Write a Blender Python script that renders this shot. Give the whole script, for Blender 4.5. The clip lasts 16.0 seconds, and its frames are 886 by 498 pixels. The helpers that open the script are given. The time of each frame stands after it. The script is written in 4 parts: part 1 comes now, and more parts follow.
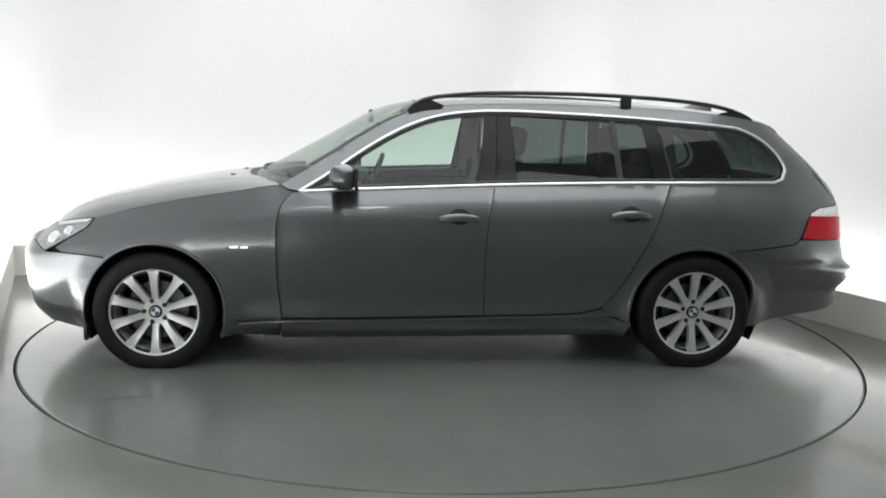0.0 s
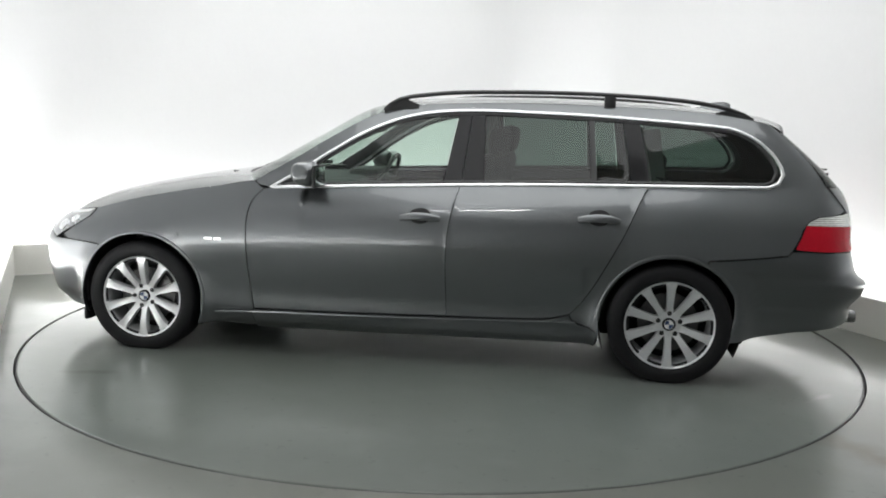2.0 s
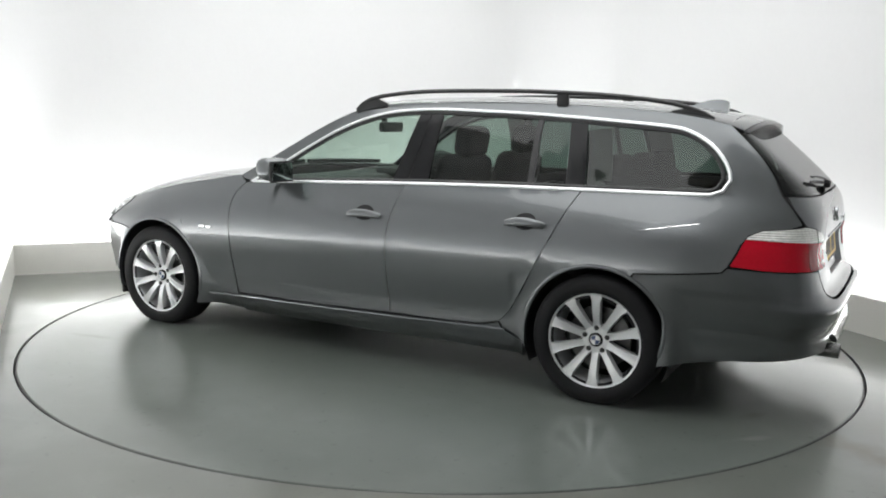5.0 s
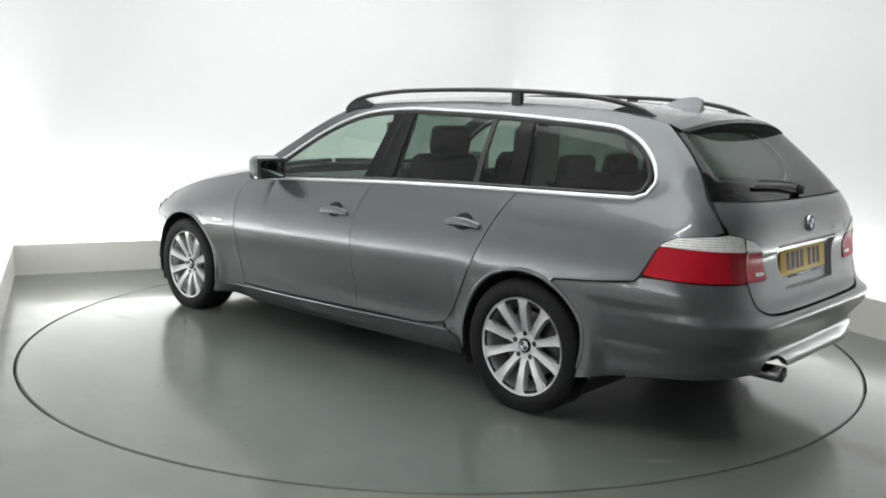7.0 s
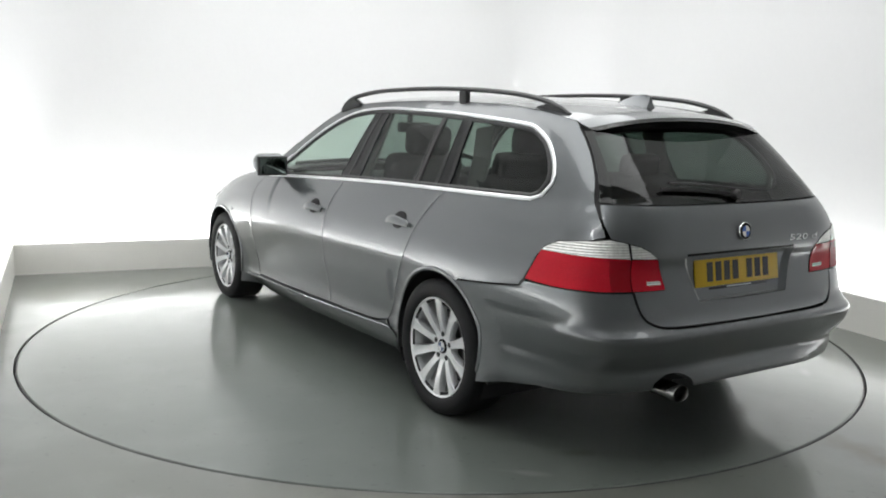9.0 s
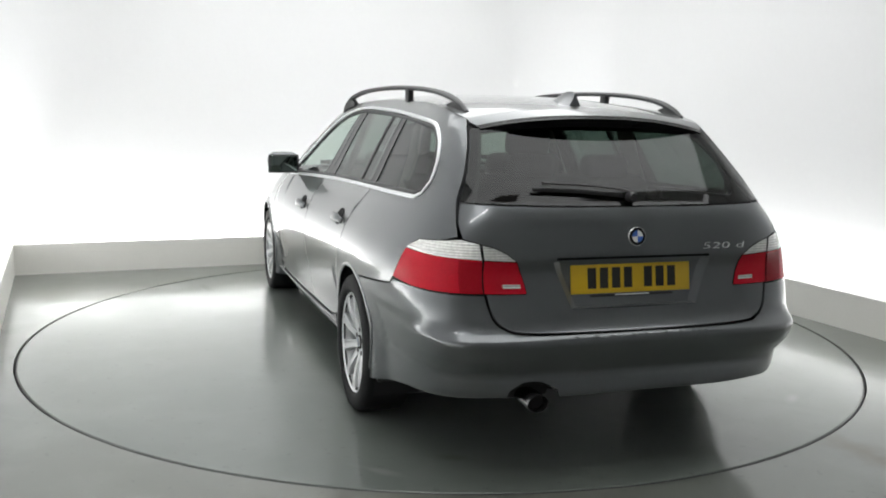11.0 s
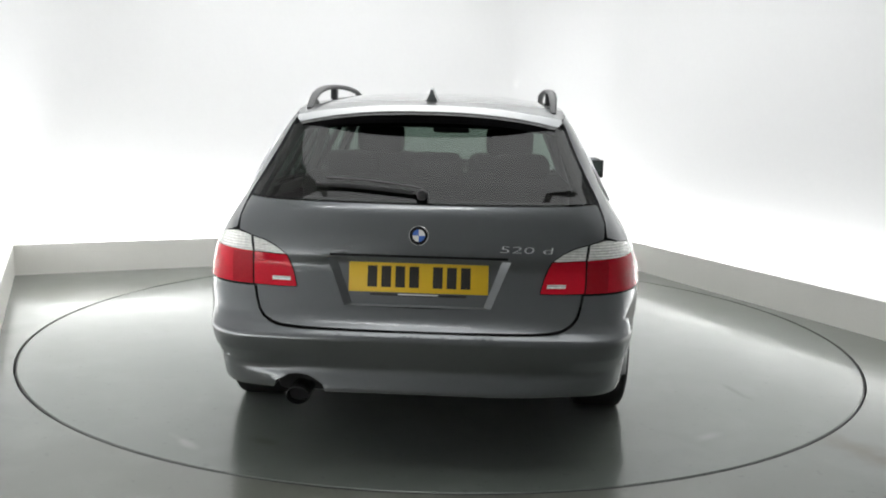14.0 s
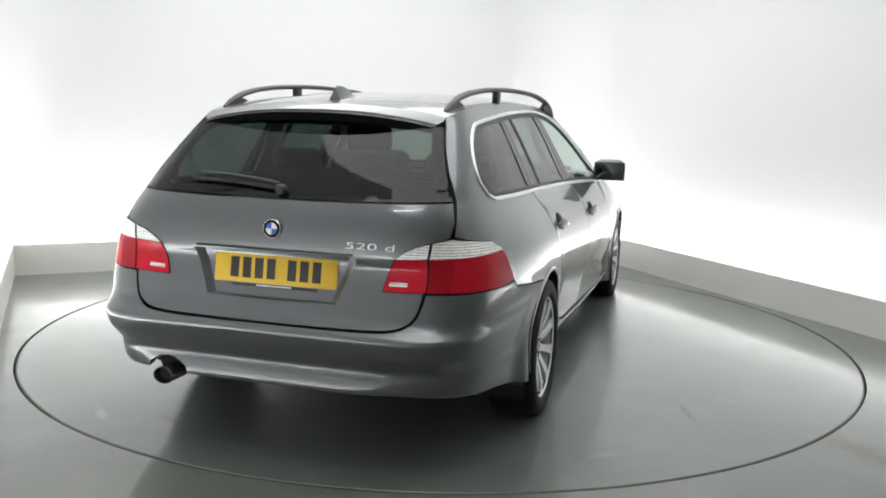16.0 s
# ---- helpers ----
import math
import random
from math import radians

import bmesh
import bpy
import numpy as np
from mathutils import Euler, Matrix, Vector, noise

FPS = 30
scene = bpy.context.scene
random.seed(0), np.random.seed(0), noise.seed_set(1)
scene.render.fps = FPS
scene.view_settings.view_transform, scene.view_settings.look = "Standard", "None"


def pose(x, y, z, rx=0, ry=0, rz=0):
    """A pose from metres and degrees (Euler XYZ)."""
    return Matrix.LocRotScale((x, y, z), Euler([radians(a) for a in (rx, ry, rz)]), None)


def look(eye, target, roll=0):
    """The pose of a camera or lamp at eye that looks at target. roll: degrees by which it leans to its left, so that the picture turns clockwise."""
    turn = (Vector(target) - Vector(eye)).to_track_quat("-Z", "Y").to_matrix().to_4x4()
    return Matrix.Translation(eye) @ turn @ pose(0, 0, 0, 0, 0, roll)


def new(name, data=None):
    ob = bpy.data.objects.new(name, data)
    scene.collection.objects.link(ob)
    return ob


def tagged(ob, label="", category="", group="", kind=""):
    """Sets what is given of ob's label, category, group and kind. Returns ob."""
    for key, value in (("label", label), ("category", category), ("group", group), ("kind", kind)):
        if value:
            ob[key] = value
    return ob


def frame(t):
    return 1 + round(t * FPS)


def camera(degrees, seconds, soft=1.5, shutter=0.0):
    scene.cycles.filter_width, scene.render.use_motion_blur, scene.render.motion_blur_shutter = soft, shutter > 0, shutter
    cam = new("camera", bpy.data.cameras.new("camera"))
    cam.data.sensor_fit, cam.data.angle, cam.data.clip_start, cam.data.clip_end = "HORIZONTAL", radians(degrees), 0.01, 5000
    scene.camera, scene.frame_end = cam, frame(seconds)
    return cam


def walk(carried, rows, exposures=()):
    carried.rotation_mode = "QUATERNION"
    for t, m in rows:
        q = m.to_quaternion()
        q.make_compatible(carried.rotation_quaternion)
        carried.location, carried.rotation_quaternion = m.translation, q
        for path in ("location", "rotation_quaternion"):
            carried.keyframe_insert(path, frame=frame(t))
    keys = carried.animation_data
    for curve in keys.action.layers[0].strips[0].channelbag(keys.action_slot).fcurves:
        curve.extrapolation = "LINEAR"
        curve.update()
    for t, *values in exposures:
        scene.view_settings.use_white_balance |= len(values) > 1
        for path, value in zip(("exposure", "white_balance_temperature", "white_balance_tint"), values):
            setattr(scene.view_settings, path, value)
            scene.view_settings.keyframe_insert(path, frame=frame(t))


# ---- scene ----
# ---------- camera: fixed on a stand ----------
cam = camera(54.26, 16.0, soft=1.9)
EYE = (0.0, -5.381, 1.3436)
TILT = 0.1533
AIM = (0.0, EYE[1] + math.cos(TILT), EYE[2] - math.sin(TILT))
walk(cam, [(0.0, look(EYE, AIM, 1.378)), (16.0, look(EYE, AIM, 1.378))])

# ---------- light ----------
world = bpy.data.worlds.new("world")
scene.world = world
world.use_nodes = True
world.node_tree.nodes["Background"].inputs[0].default_value = (0.9, 0.95, 1.0, 1)
world.node_tree.nodes["Background"].inputs[1].default_value = 0.02
scene.view_settings.exposure = 0.0

# room axes: corner A is the far left corner, E1 runs along the back wall, E2 towards the camera
CORNER = Vector((-3.41, 1.39, 0.0))
E1 = Vector((0.914, 0.405, 0.0)).normalized()
E2 = Vector((E1.y, -E1.x, 0.0))
ROOM_W, ROOM_D, ROOM_H = 5.10, 9.2, 3.3
ROOM_ANGLE = math.degrees(math.atan2(E1.y, E1.x))


def room(u, v, z=0.0):
    """A place u metres along the back wall and v metres out from it."""
    return CORNER + E1 * u + E2 * v + Vector((0, 0, z))


def ceiling_lamp(u, v, sx, sy, watts):
    data = bpy.data.lights.new("softbox", "AREA")
    data.shape, data.size, data.size_y, data.energy = "RECTANGLE", sx, sy, watts
    data.color = (0.985, 1.0, 1.0)
    ob = new("softbox", data)
    ob.matrix_world = Matrix.Translation(room(u, v, ROOM_H - 0.06)) @ pose(0, 0, 0, 0, 0, ROOM_ANGLE)
    return ob


ceiling_lamp(2.55, 2.85, 3.6, 4.8, 110)

# one bare tube over the viewer's end of the room, seen as thin glints in the paint
tube = bpy.data.lights.new("tube_lamp", "AREA")
tube.shape, tube.size, tube.size_y, tube.energy = "RECTANGLE", 1.2, 0.05, 8
tube_lamp = new("tube_lamp", tube)
tube_lamp.matrix_world = pose(-0.5, -3.3, ROOM_H - 0.08, 0, 0, 20)

# light strips lie hidden in a trough between the low plinth and the wall and wash the wall from below
TROUGH, CURVE_R, CURVE_SPAN = 0.24, 0.55, 0.62


def trough_strip(u, v, turn, length, watts):
    """A strip at the foot of the wall; turn: the way from the wall into the room, in degrees from the back wall's own."""
    data = bpy.data.lights.new("wall_wash_strip", "AREA")
    data.shape, data.size, data.size_y, data.energy = "RECTANGLE", length, 0.06, watts
    data.color = (0.985, 1.0, 1.0)
    ob = new("wall_wash_strip", data)
    ob.matrix_world = Matrix.Translation(room(u, v, 0.10)) @ pose(0, 0, 0, 0, 0, ROOM_ANGLE + turn) @ pose(0, 0, 0, 180 - 28, 0, 0)
    return ob


STRIP_W = 9.5
trough_strip((ROOM_W - CURVE_R) / 2, -0.09, 0, ROOM_W - CURVE_R - 0.1, STRIP_W * (ROOM_W - CURVE_R))
trough_strip(ROOM_W + 0.09, CURVE_R + 2.6, -90, 5.2, STRIP_W * 0.72 * 5.2)
trough_strip(-0.09, 3.2, 90, 6.2, STRIP_W * 6.2)
trough_strip(ROOM_W - CURVE_R + (CURVE_R + 0.09) * 0.7071, CURVE_R - (CURVE_R + 0.09) * 0.7071, -45, CURVE_SPAN, STRIP_W * 0.95)

# ---------- materials ----------


def material(name, color, rough=0.5, metal=0.0, grain=0.0, grain_size=40.0, spots=0.0, spot_size=3.0, bump=0.0, coat=0.0, spec=0.5):
    m = bpy.data.materials.new(name)
    m.use_nodes = True
    nt = m.node_tree
    b = nt.nodes["Principled BSDF"]
    b.inputs["Base Color"].default_value = (*color, 1)
    b.inputs["Roughness"].default_value = rough
    b.inputs["Metallic"].default_value = metal
    b.inputs["Coat Weight"].default_value = coat
    b.inputs["Coat Roughness"].default_value = 0.02
    b.inputs["Specular IOR Level"].default_value = spec
    if grain or spots or bump:
        tc = nt.nodes.new("ShaderNodeTexCoord")
        n1 = nt.nodes.new("ShaderNodeTexNoise")
        n1.inputs["Scale"].default_value = grain_size
        n1.inputs["Detail"].default_value = 6
        n2 = nt.nodes.new("ShaderNodeTexNoise")
        n2.inputs["Scale"].default_value = spot_size
        n2.inputs["Detail"].default_value = 4
        nt.links.new(tc.outputs["Object"], n1.inputs["Vector"])
        nt.links.new(tc.outputs["Object"], n2.inputs["Vector"])
        mul = nt.nodes.new("ShaderNodeMath")
        mul.operation = "MULTIPLY_ADD"
        mul.inputs[1].default_value = grain
        mul.inputs[2].default_value = 1.0 - grain * 0.5
        nt.links.new(n1.outputs["Fac"], mul.inputs[0])
        mul2 = nt.nodes.new("ShaderNodeMath")
        mul2.operation = "MULTIPLY_ADD"
        mul2.inputs[1].default_value = spots
        mul2.inputs[2].default_value = 1.0 - spots * 0.5
        nt.links.new(n2.outputs["Fac"], mul2.inputs[0])
        prod = nt.nodes.new("ShaderNodeMath")
        prod.operation = "MULTIPLY"
        nt.links.new(mul.outputs[0], prod.inputs[0])
        nt.links.new(mul2.outputs[0], prod.inputs[1])
        mix = nt.nodes.new("ShaderNodeVectorMath")
        mix.operation = "SCALE"
        mix.inputs[0].default_value = color
        nt.links.new(prod.outputs[0], mix.inputs["Scale"])
        nt.links.new(mix.outputs[0], b.inputs["Base Color"])
        rr = nt.nodes.new("ShaderNodeMath")
        rr.operation = "MULTIPLY"
        rr.inputs[1].default_value = rough
        nt.links.new(mul2.outputs[0], rr.inputs[0])
        nt.links.new(rr.outputs[0], b.inputs["Roughness"])
        if bump:
            bp = nt.nodes.new("ShaderNodeBump")
            bp.inputs["Strength"].default_value = bump
            bp.inputs["Distance"].default_value = 0.002
            nt.links.new(n1.outputs["Fac"], bp.inputs["Height"])
            nt.links.new(bp.outputs["Normal"], b.inputs["Normal"])
    return m


def tinted_glass(name, color, gloss=0.02):
    m = bpy.data.materials.new(name)
    m.use_nodes = True
    nt = m.node_tree
    nt.nodes.remove(nt.nodes["Principled BSDF"])
    clear = nt.nodes.new("ShaderNodeBsdfTransparent")
    clear.inputs["Color"].default_value = (*color, 1)
    shine = nt.nodes.new("ShaderNodeBsdfGlossy")
    shine.inputs["Roughness"].default_value = gloss
    lw = nt.nodes.new("ShaderNodeLayerWeight")
    lw.inputs["Blend"].default_value = 0.5
    pw = nt.nodes.new("ShaderNodeMath")
    pw.operation = "POWER"
    pw.inputs[1].default_value = 4.5
    nt.links.new(lw.outputs["Facing"], pw.inputs[0])
    fr = nt.nodes.new("ShaderNodeMath")
    fr.operation = "MULTIPLY_ADD"
    fr.inputs[1].default_value = 0.9
    fr.inputs[2].default_value = 0.042
    nt.links.new(pw.outputs[0], fr.inputs[0])
    mix = nt.nodes.new("ShaderNodeMixShader")
    nt.links.new(fr.outputs[0], mix.inputs[0])
    nt.links.new(clear.outputs[0], mix.inputs[1])
    nt.links.new(shine.outputs[0], mix.inputs[2])
    nt.links.new(mix.outputs[0], nt.nodes["Material Output"].inputs["Surface"])
    return m


WALL = material("white_wall_paint", (0.86, 0.86, 0.86), 0.6, grain=0.03, grain_size=30, spots=0.03, spot_size=0.8, bump=0.05)
PLINTH = material("plinth_paint", (0.76, 0.75, 0.705), 0.5, grain=0.06, grain_size=60, spots=0.16, spot_size=1.5)


def floor_paint(name, base, warm, pale, rough, seed, stains, blots):
    """Old floor paint: even colour, warm stains, pale rubbed places, fine grit and grit specks."""
    m = bpy.data.materials.new(name)
    m.use_nodes = True
    nt = m.node_tree
    b = nt.nodes["Principled BSDF"]
    tc = nt.nodes.new("ShaderNodeTexCoord")
    mp = nt.nodes.new("ShaderNodeMapping")
    mp.inputs["Location"].default_value = (seed, seed * 0.7, 0.37)
    nt.links.new(tc.outputs["Object"], mp.inputs["Vector"])

    def noise_node(scale, detail, dist=0.0, stretch=None):
        n = nt.nodes.new("ShaderNodeTexNoise")
        n.inputs["Scale"].default_value = scale
        n.inputs["Detail"].default_value = detail
        n.inputs["Distortion"].default_value = dist
        if stretch:
            m2 = nt.nodes.new("ShaderNodeMapping")
            m2.inputs["Scale"].default_value = stretch
            m2.inputs["Rotation"].default_value = (0, 0, 0.5)
            nt.links.new(mp.outputs[0], m2.inputs["Vector"])
            nt.links.new(m2.outputs[0], n.inputs["Vector"])
        else:
            nt.links.new(mp.outputs[0], n.inputs["Vector"])
        return n

    def band(n, lo, hi, top):
        r = nt.nodes.new("ShaderNodeMapRange")
        r.inputs["From Min"].default_value, r.inputs["From Max"].default_value = lo, hi
        r.inputs["To Max"].default_value = top
        r.interpolation_type = "SMOOTHSTEP"
        nt.links.new(n.outputs["Fac"], r.inputs["Value"])
        return r

    def mix(a, col, fac):
        x = nt.nodes.new("ShaderNodeMix")
        x.data_type = "RGBA"
        nt.links.new(fac.outputs["Result"], x.inputs["Factor"])
        if isinstance(a, tuple):
            x.inputs["A"].default_value = (*a, 1)
        else:
            nt.links.new(a.outputs["Result"], x.inputs["A"])
        x.inputs["B"].default_value = (*col, 1)
        return x

    stain = band(noise_node(0.5, 1), 0.15, 1.0, stains)
    rubbed = band(noise_node(0.9, 2), 0.15, 1.0, stains * 0.55)
    wipes = band(noise_node(3.5, 6, 0.4), 0.40, 0.85, stains * 0.65)
    c = mix(mix(mix(base, warm, stain), pale, rubbed), pale, wipes)
    edge_noise = noise_node(7.0, 5)
    for (bx, by), turn, long, wide, col, most in blots:
        # a ragged smear with a place and size of its own
        mv = nt.nodes.new("ShaderNodeMapping")
        mv.vector_type = "TEXTURE"
        mv.inputs["Location"].default_value = (bx, by, 0)
        mv.inputs["Rotation"].default_value = (0, 0, turn)
        mv.inputs["Scale"].default_value = (long, wide, 1)
        nt.links.new(tc.outputs["Object"], mv.inputs["Vector"])
        far = nt.nodes.new("ShaderNodeVectorMath")
        far.operation = "LENGTH"
        nt.links.new(mv.outputs[0], far.inputs[0])
        rag = nt.nodes.new("ShaderNodeMath")
        rag.operation = "MULTIPLY_ADD"
        rag.inputs[1].default_value = 1.6
        nt.links.new(edge_noise.outputs["Fac"], rag.inputs[0])
        nt.links.new(far.outputs["Value"], rag.inputs[2])
        fall = nt.nodes.new("ShaderNodeMapRange")
        fall.interpolation_type = "SMOOTHSTEP"
        fall.inputs["From Min"].default_value, fall.inputs["From Max"].default_value = 0.7, 1.9
        fall.inputs["To Min"].default_value, fall.inputs["To Max"].default_value = most, 0.0
        nt.links.new(rag.outputs[0], fall.inputs["Value"])
        c = mix(c, col, fall)
    specks = band(noise_node(26.0, 3), 0.66, 0.74, 0.35)
    c = mix(c, tuple(q * 0.55 for q in base), specks)
    nt.links.new(c.outputs["Result"], b.inputs["Base Color"])
    rg = band(noise_node(0.8, 2, 0.0), 0.0, 1.0, 1.0)
    rg.inputs["To Min"].default_value, rg.inputs["To Max"].default_value = rough * 0.92, rough * 1.1
    nt.links.new(rg.outputs["Result"], b.inputs["Roughness"])
    b.inputs["Specular IOR Level"].default_value = 0.25
    b.inputs["Coat Weight"].default_value = 0.75
    worn = band(noise_node(2.6, 6, 0.6), 0.30, 0.72, 1.0)
    worn.inputs["To Min"].default_value, worn.inputs["To Max"].default_value = 0.07, 0.21
    nt.links.new(worn.outputs["Result"], b.inputs["Coat Roughness"])
    return m


FLOOR = floor_paint("painted_floor", (0.125, 0.142, 0.131), (0.165, 0.156, 0.124), (0.215, 0.23, 0.21), 0.30, 3.0, 0.7,
                    [((1.80, -2.00), -1.15, 0.42, 0.13, (0.095, 0.078, 0.050), 0.9), ((2.55, -1.15), 0.7, 0.30, 0.05, (0.12, 0.10, 0.065), 0.6),
                     ((-2.62, -0.35), 1.0, 0.20, 0.09, (0.085, 0.09, 0.08), 0.5), ((-2.05, -2.0), 1.2, 0.3, 0.1, (0.09, 0.095, 0.085), 0.45)])
DISC = floor_paint("turntable_paint", (0.132, 0.151, 0.139), (0.158, 0.160, 0.136), (0.205, 0.222, 0.207), 0.30, 11.0, 0.55,
                   [((-1.10, -1.55), 0.3, 0.16, 0.03, (0.05, 0.055, 0.05), 0.6), ((-2.02, 0.62), 1.1, 0.12, 0.05, (0.075, 0.072, 0.055), 0.6),
                    ((1.62, 1.35), 0.2, 0.20, 0.04, (0.06, 0.062, 0.055), 0.55), ((-1.75, -1.25), 2.3, 0.10, 0.04, (0.26, 0.27, 0.26), 0.5),
                    ((0.2, -1.9), 0.1, 0.25, 0.05, (0.085, 0.085, 0.07), 0.4), ((-2.05, 0.95), 0.8, 0.14, 0.03, (0.28, 0.29, 0.27), 0.5)])
GAP = material("gap_black", (0.02, 0.02, 0.02), 0.7)
PAINT = material("grey_metallic_paint", (0.130, 0.138, 0.143), 0.30, metal=0.8, grain=0.04, grain_size=900, coat=1.0)
BLACK = material("black_plastic", (0.018, 0.018, 0.019), 0.45, grain=0.2, grain_size=200, bump=0.1)
# near-black of the underside, also used as painted shade in small hollows
SHADE = material("underbody_and_shade_black", (0.012, 0.012, 0.013), 0.8)
GLOSSBLACK = material("gloss_black_trim", (0.012, 0.012, 0.013), 0.16, spec=0.2)
RUBBER = material("tyre_rubber", (0.009, 0.009, 0.010), 0.65, grain=0.3, grain_size=150, bump=0.2, spec=0.25)
ALLOY = material("silver_alloy", (0.64, 0.65, 0.66), 0.33, metal=0.55, grain=0.05, grain_size=300, coat=0.3)
CHROME = material("chrome", (0.86, 0.87, 0.88), 0.12, metal=1.0)
DARKCHROME = material("dark_mottled_chrome", (0.30, 0.30, 0.30), 0.25, metal=1.0, grain=0.4, grain_size=60)
MIRROR = material("dimmed_mirror", (0.20, 0.24, 0.225), 0.03, metal=1.0)
SATIN = material("satin_aluminium_trim", (0.85, 0.86, 0.87), 0.3, metal=0.9)
GLASS_F = tinted_glass("clear_green_glass", (0.68, 0.78, 0.72))
GLASS_B = tinted_glass("rear_window_glass", (0.15, 0.185, 0.165))
GLASS_R = tinted_glass("tinted_glass", (0.19, 0.25, 0.222))
RED = material("red_lens", (0.56, 0.006, 0.022), 0.14, grain=0.25, grain_size=120, spec=0.3)
DARKRED = material("dark_red_lens", (0.36, 0.004, 0.014), 0.14, grain=0.25, grain_size=120, spec=0.3)
CLEARLENS = material("clear_lens", (0.74, 0.74, 0.72), 0.2, metal=0.3, grain=0.7, grain_size=70, bump=0.6, coat=1.0)
def ribs(m, period, strength):
    """Fine level flutes moulded into a lamp lens."""
    nt = m.node_tree
    tc = nt.nodes.new("ShaderNodeTexCoord")
    wv = nt.nodes.new("ShaderNodeTexWave")
    wv.bands_direction = "Z"
    wv.inputs["Scale"].default_value = 2 * math.pi / (20 * period)
    bp = nt.nodes.new("ShaderNodeBump")
    bp.inputs["Strength"].default_value = strength
    bp.inputs["Distance"].default_value = 0.004
    nt.links.new(tc.outputs["Object"], wv.inputs["Vector"])
    nt.links.new(wv.outputs["Fac"], bp.inputs["Height"])
    nt.links.new(bp.outputs["Normal"], nt.nodes["Principled BSDF"].inputs["Normal"])


ribs(CLEARLENS, 0.010, 0.65)
HEADLENS = material("headlight_lens", (0.36, 0.37, 0.38), 0.12, metal=0.6, grain=0.6, grain_size=45, spots=0.9, spot_size=14, coat=1.0)
YELLOW = material("plate_yellow", (0.78, 0.50, 0.02), 0.4, grain=0.06, grain_size=500)
INK = material("plate_black", (0.02, 0.018, 0.015), 0.45)
CLOTH = material("dark_seat_cloth", (0.035, 0.035, 0.037), 0.9, grain=0.3, grain_size=300, bump=0.2)
TRIM = material("interior_trim", (0.05, 0.05, 0.052), 0.7, grain=0.2, grain_size=200)
DARKBLUE = material("cap_blue", (0.04, 0.07, 0.16), 0.3)
BLUE = material("badge_blue", (0.05, 0.14, 0.5), 0.25, coat=1.0)
WHITE = material("badge_white", (0.8, 0.8, 0.8), 0.25, coat=1.0)
BRAKE = material("brake_disc_steel", (0.12, 0.12, 0.12), 0.4, metal=0.9, grain=0.2, grain_size=80)

# ---------- mesh helpers ----------


def mesh_object(name, verts, faces, mat, parent=None, label="", smooth=True, normals=None):
    me = bpy.data.meshes.new(name)
    me.from_pydata([tuple(v) for v in verts], [], faces)
    me.materials.append(mat)
    me.update()
    if smooth:
        me.polygons.foreach_set("use_smooth", [True] * len(me.polygons))
    if normals is not None:
        me.normals_split_custom_set_from_vertices([tuple(n) for n in normals])
    ob = new(name, me)
    if parent is not None:
        ob.parent = parent
    if label:
        tagged(ob, label)
    return ob


def part(name, bm, mat, parent, label="", smooth=True, angle=40):
    me = bpy.data.meshes.new(name)
    bmesh.ops.recalc_face_normals(bm, faces=bm.faces)
    bm.to_mesh(me)
    bm.free()
    me.materials.append(mat)
    if smooth:
        me.polygons.foreach_set("use_smooth", [True] * len(me.polygons))
        me.set_sharp_from_angle(angle=radians(angle))
    ob = new(name, me)
    ob.parent = parent
    if label:
        tagged(ob, label)
    return ob


def box(bm, cx, cy, cz, sx, sy, sz, bevel=0.0, m=None, segments=2):
    r = bmesh.ops.create_cube(bm, size=1.0)
    vs = r["verts"]
    for v in vs:
        v.co = Vector((v.co.x * sx, v.co.y * sy, v.co.z * sz))
    if bevel:
        es = list({e for v in vs for e in v.link_edges})
        rb = bmesh.ops.bevel(bm, geom=es, offset=bevel, segments=segments, affect="EDGES", profile=0.5)
        vs = list({v for f in rb["faces"] for v in f.verts} | {v for v in vs if v.is_valid})
    mat = Matrix.Translation((cx, cy, cz)) @ (m if m is not None else Matrix.Identity(4))
    for v in vs:
        v.co = mat @ v.co
    return vs


def lathe(bm, profile, n, axis="Y", close=True):
    """Turns (radius, along) pairs round an axis."""
    rings = []
    for r, a in profile:
        ring = []
        for k in range(n):
            t = 2 * math.pi * k / n
            c, s_ = r * math.cos(t), r * math.sin(t)
            ring.append(bm.verts.new((c, a, s_) if axis == "Y" else ((c, s_, a) if axis == "Z" else (a, c, s_))))
        rings.append(ring)
    for i in range(len(rings) - 1):
        for k in range(n):
            bm.faces.new((rings[i][k], rings[i][(k + 1) % n], rings[i + 1][(k + 1) % n], rings[i + 1][k]))
    if close:
        for ring in (rings[0], rings[-1]):
            if len(ring) > 2:
                bm.faces.new(ring)
    return rings


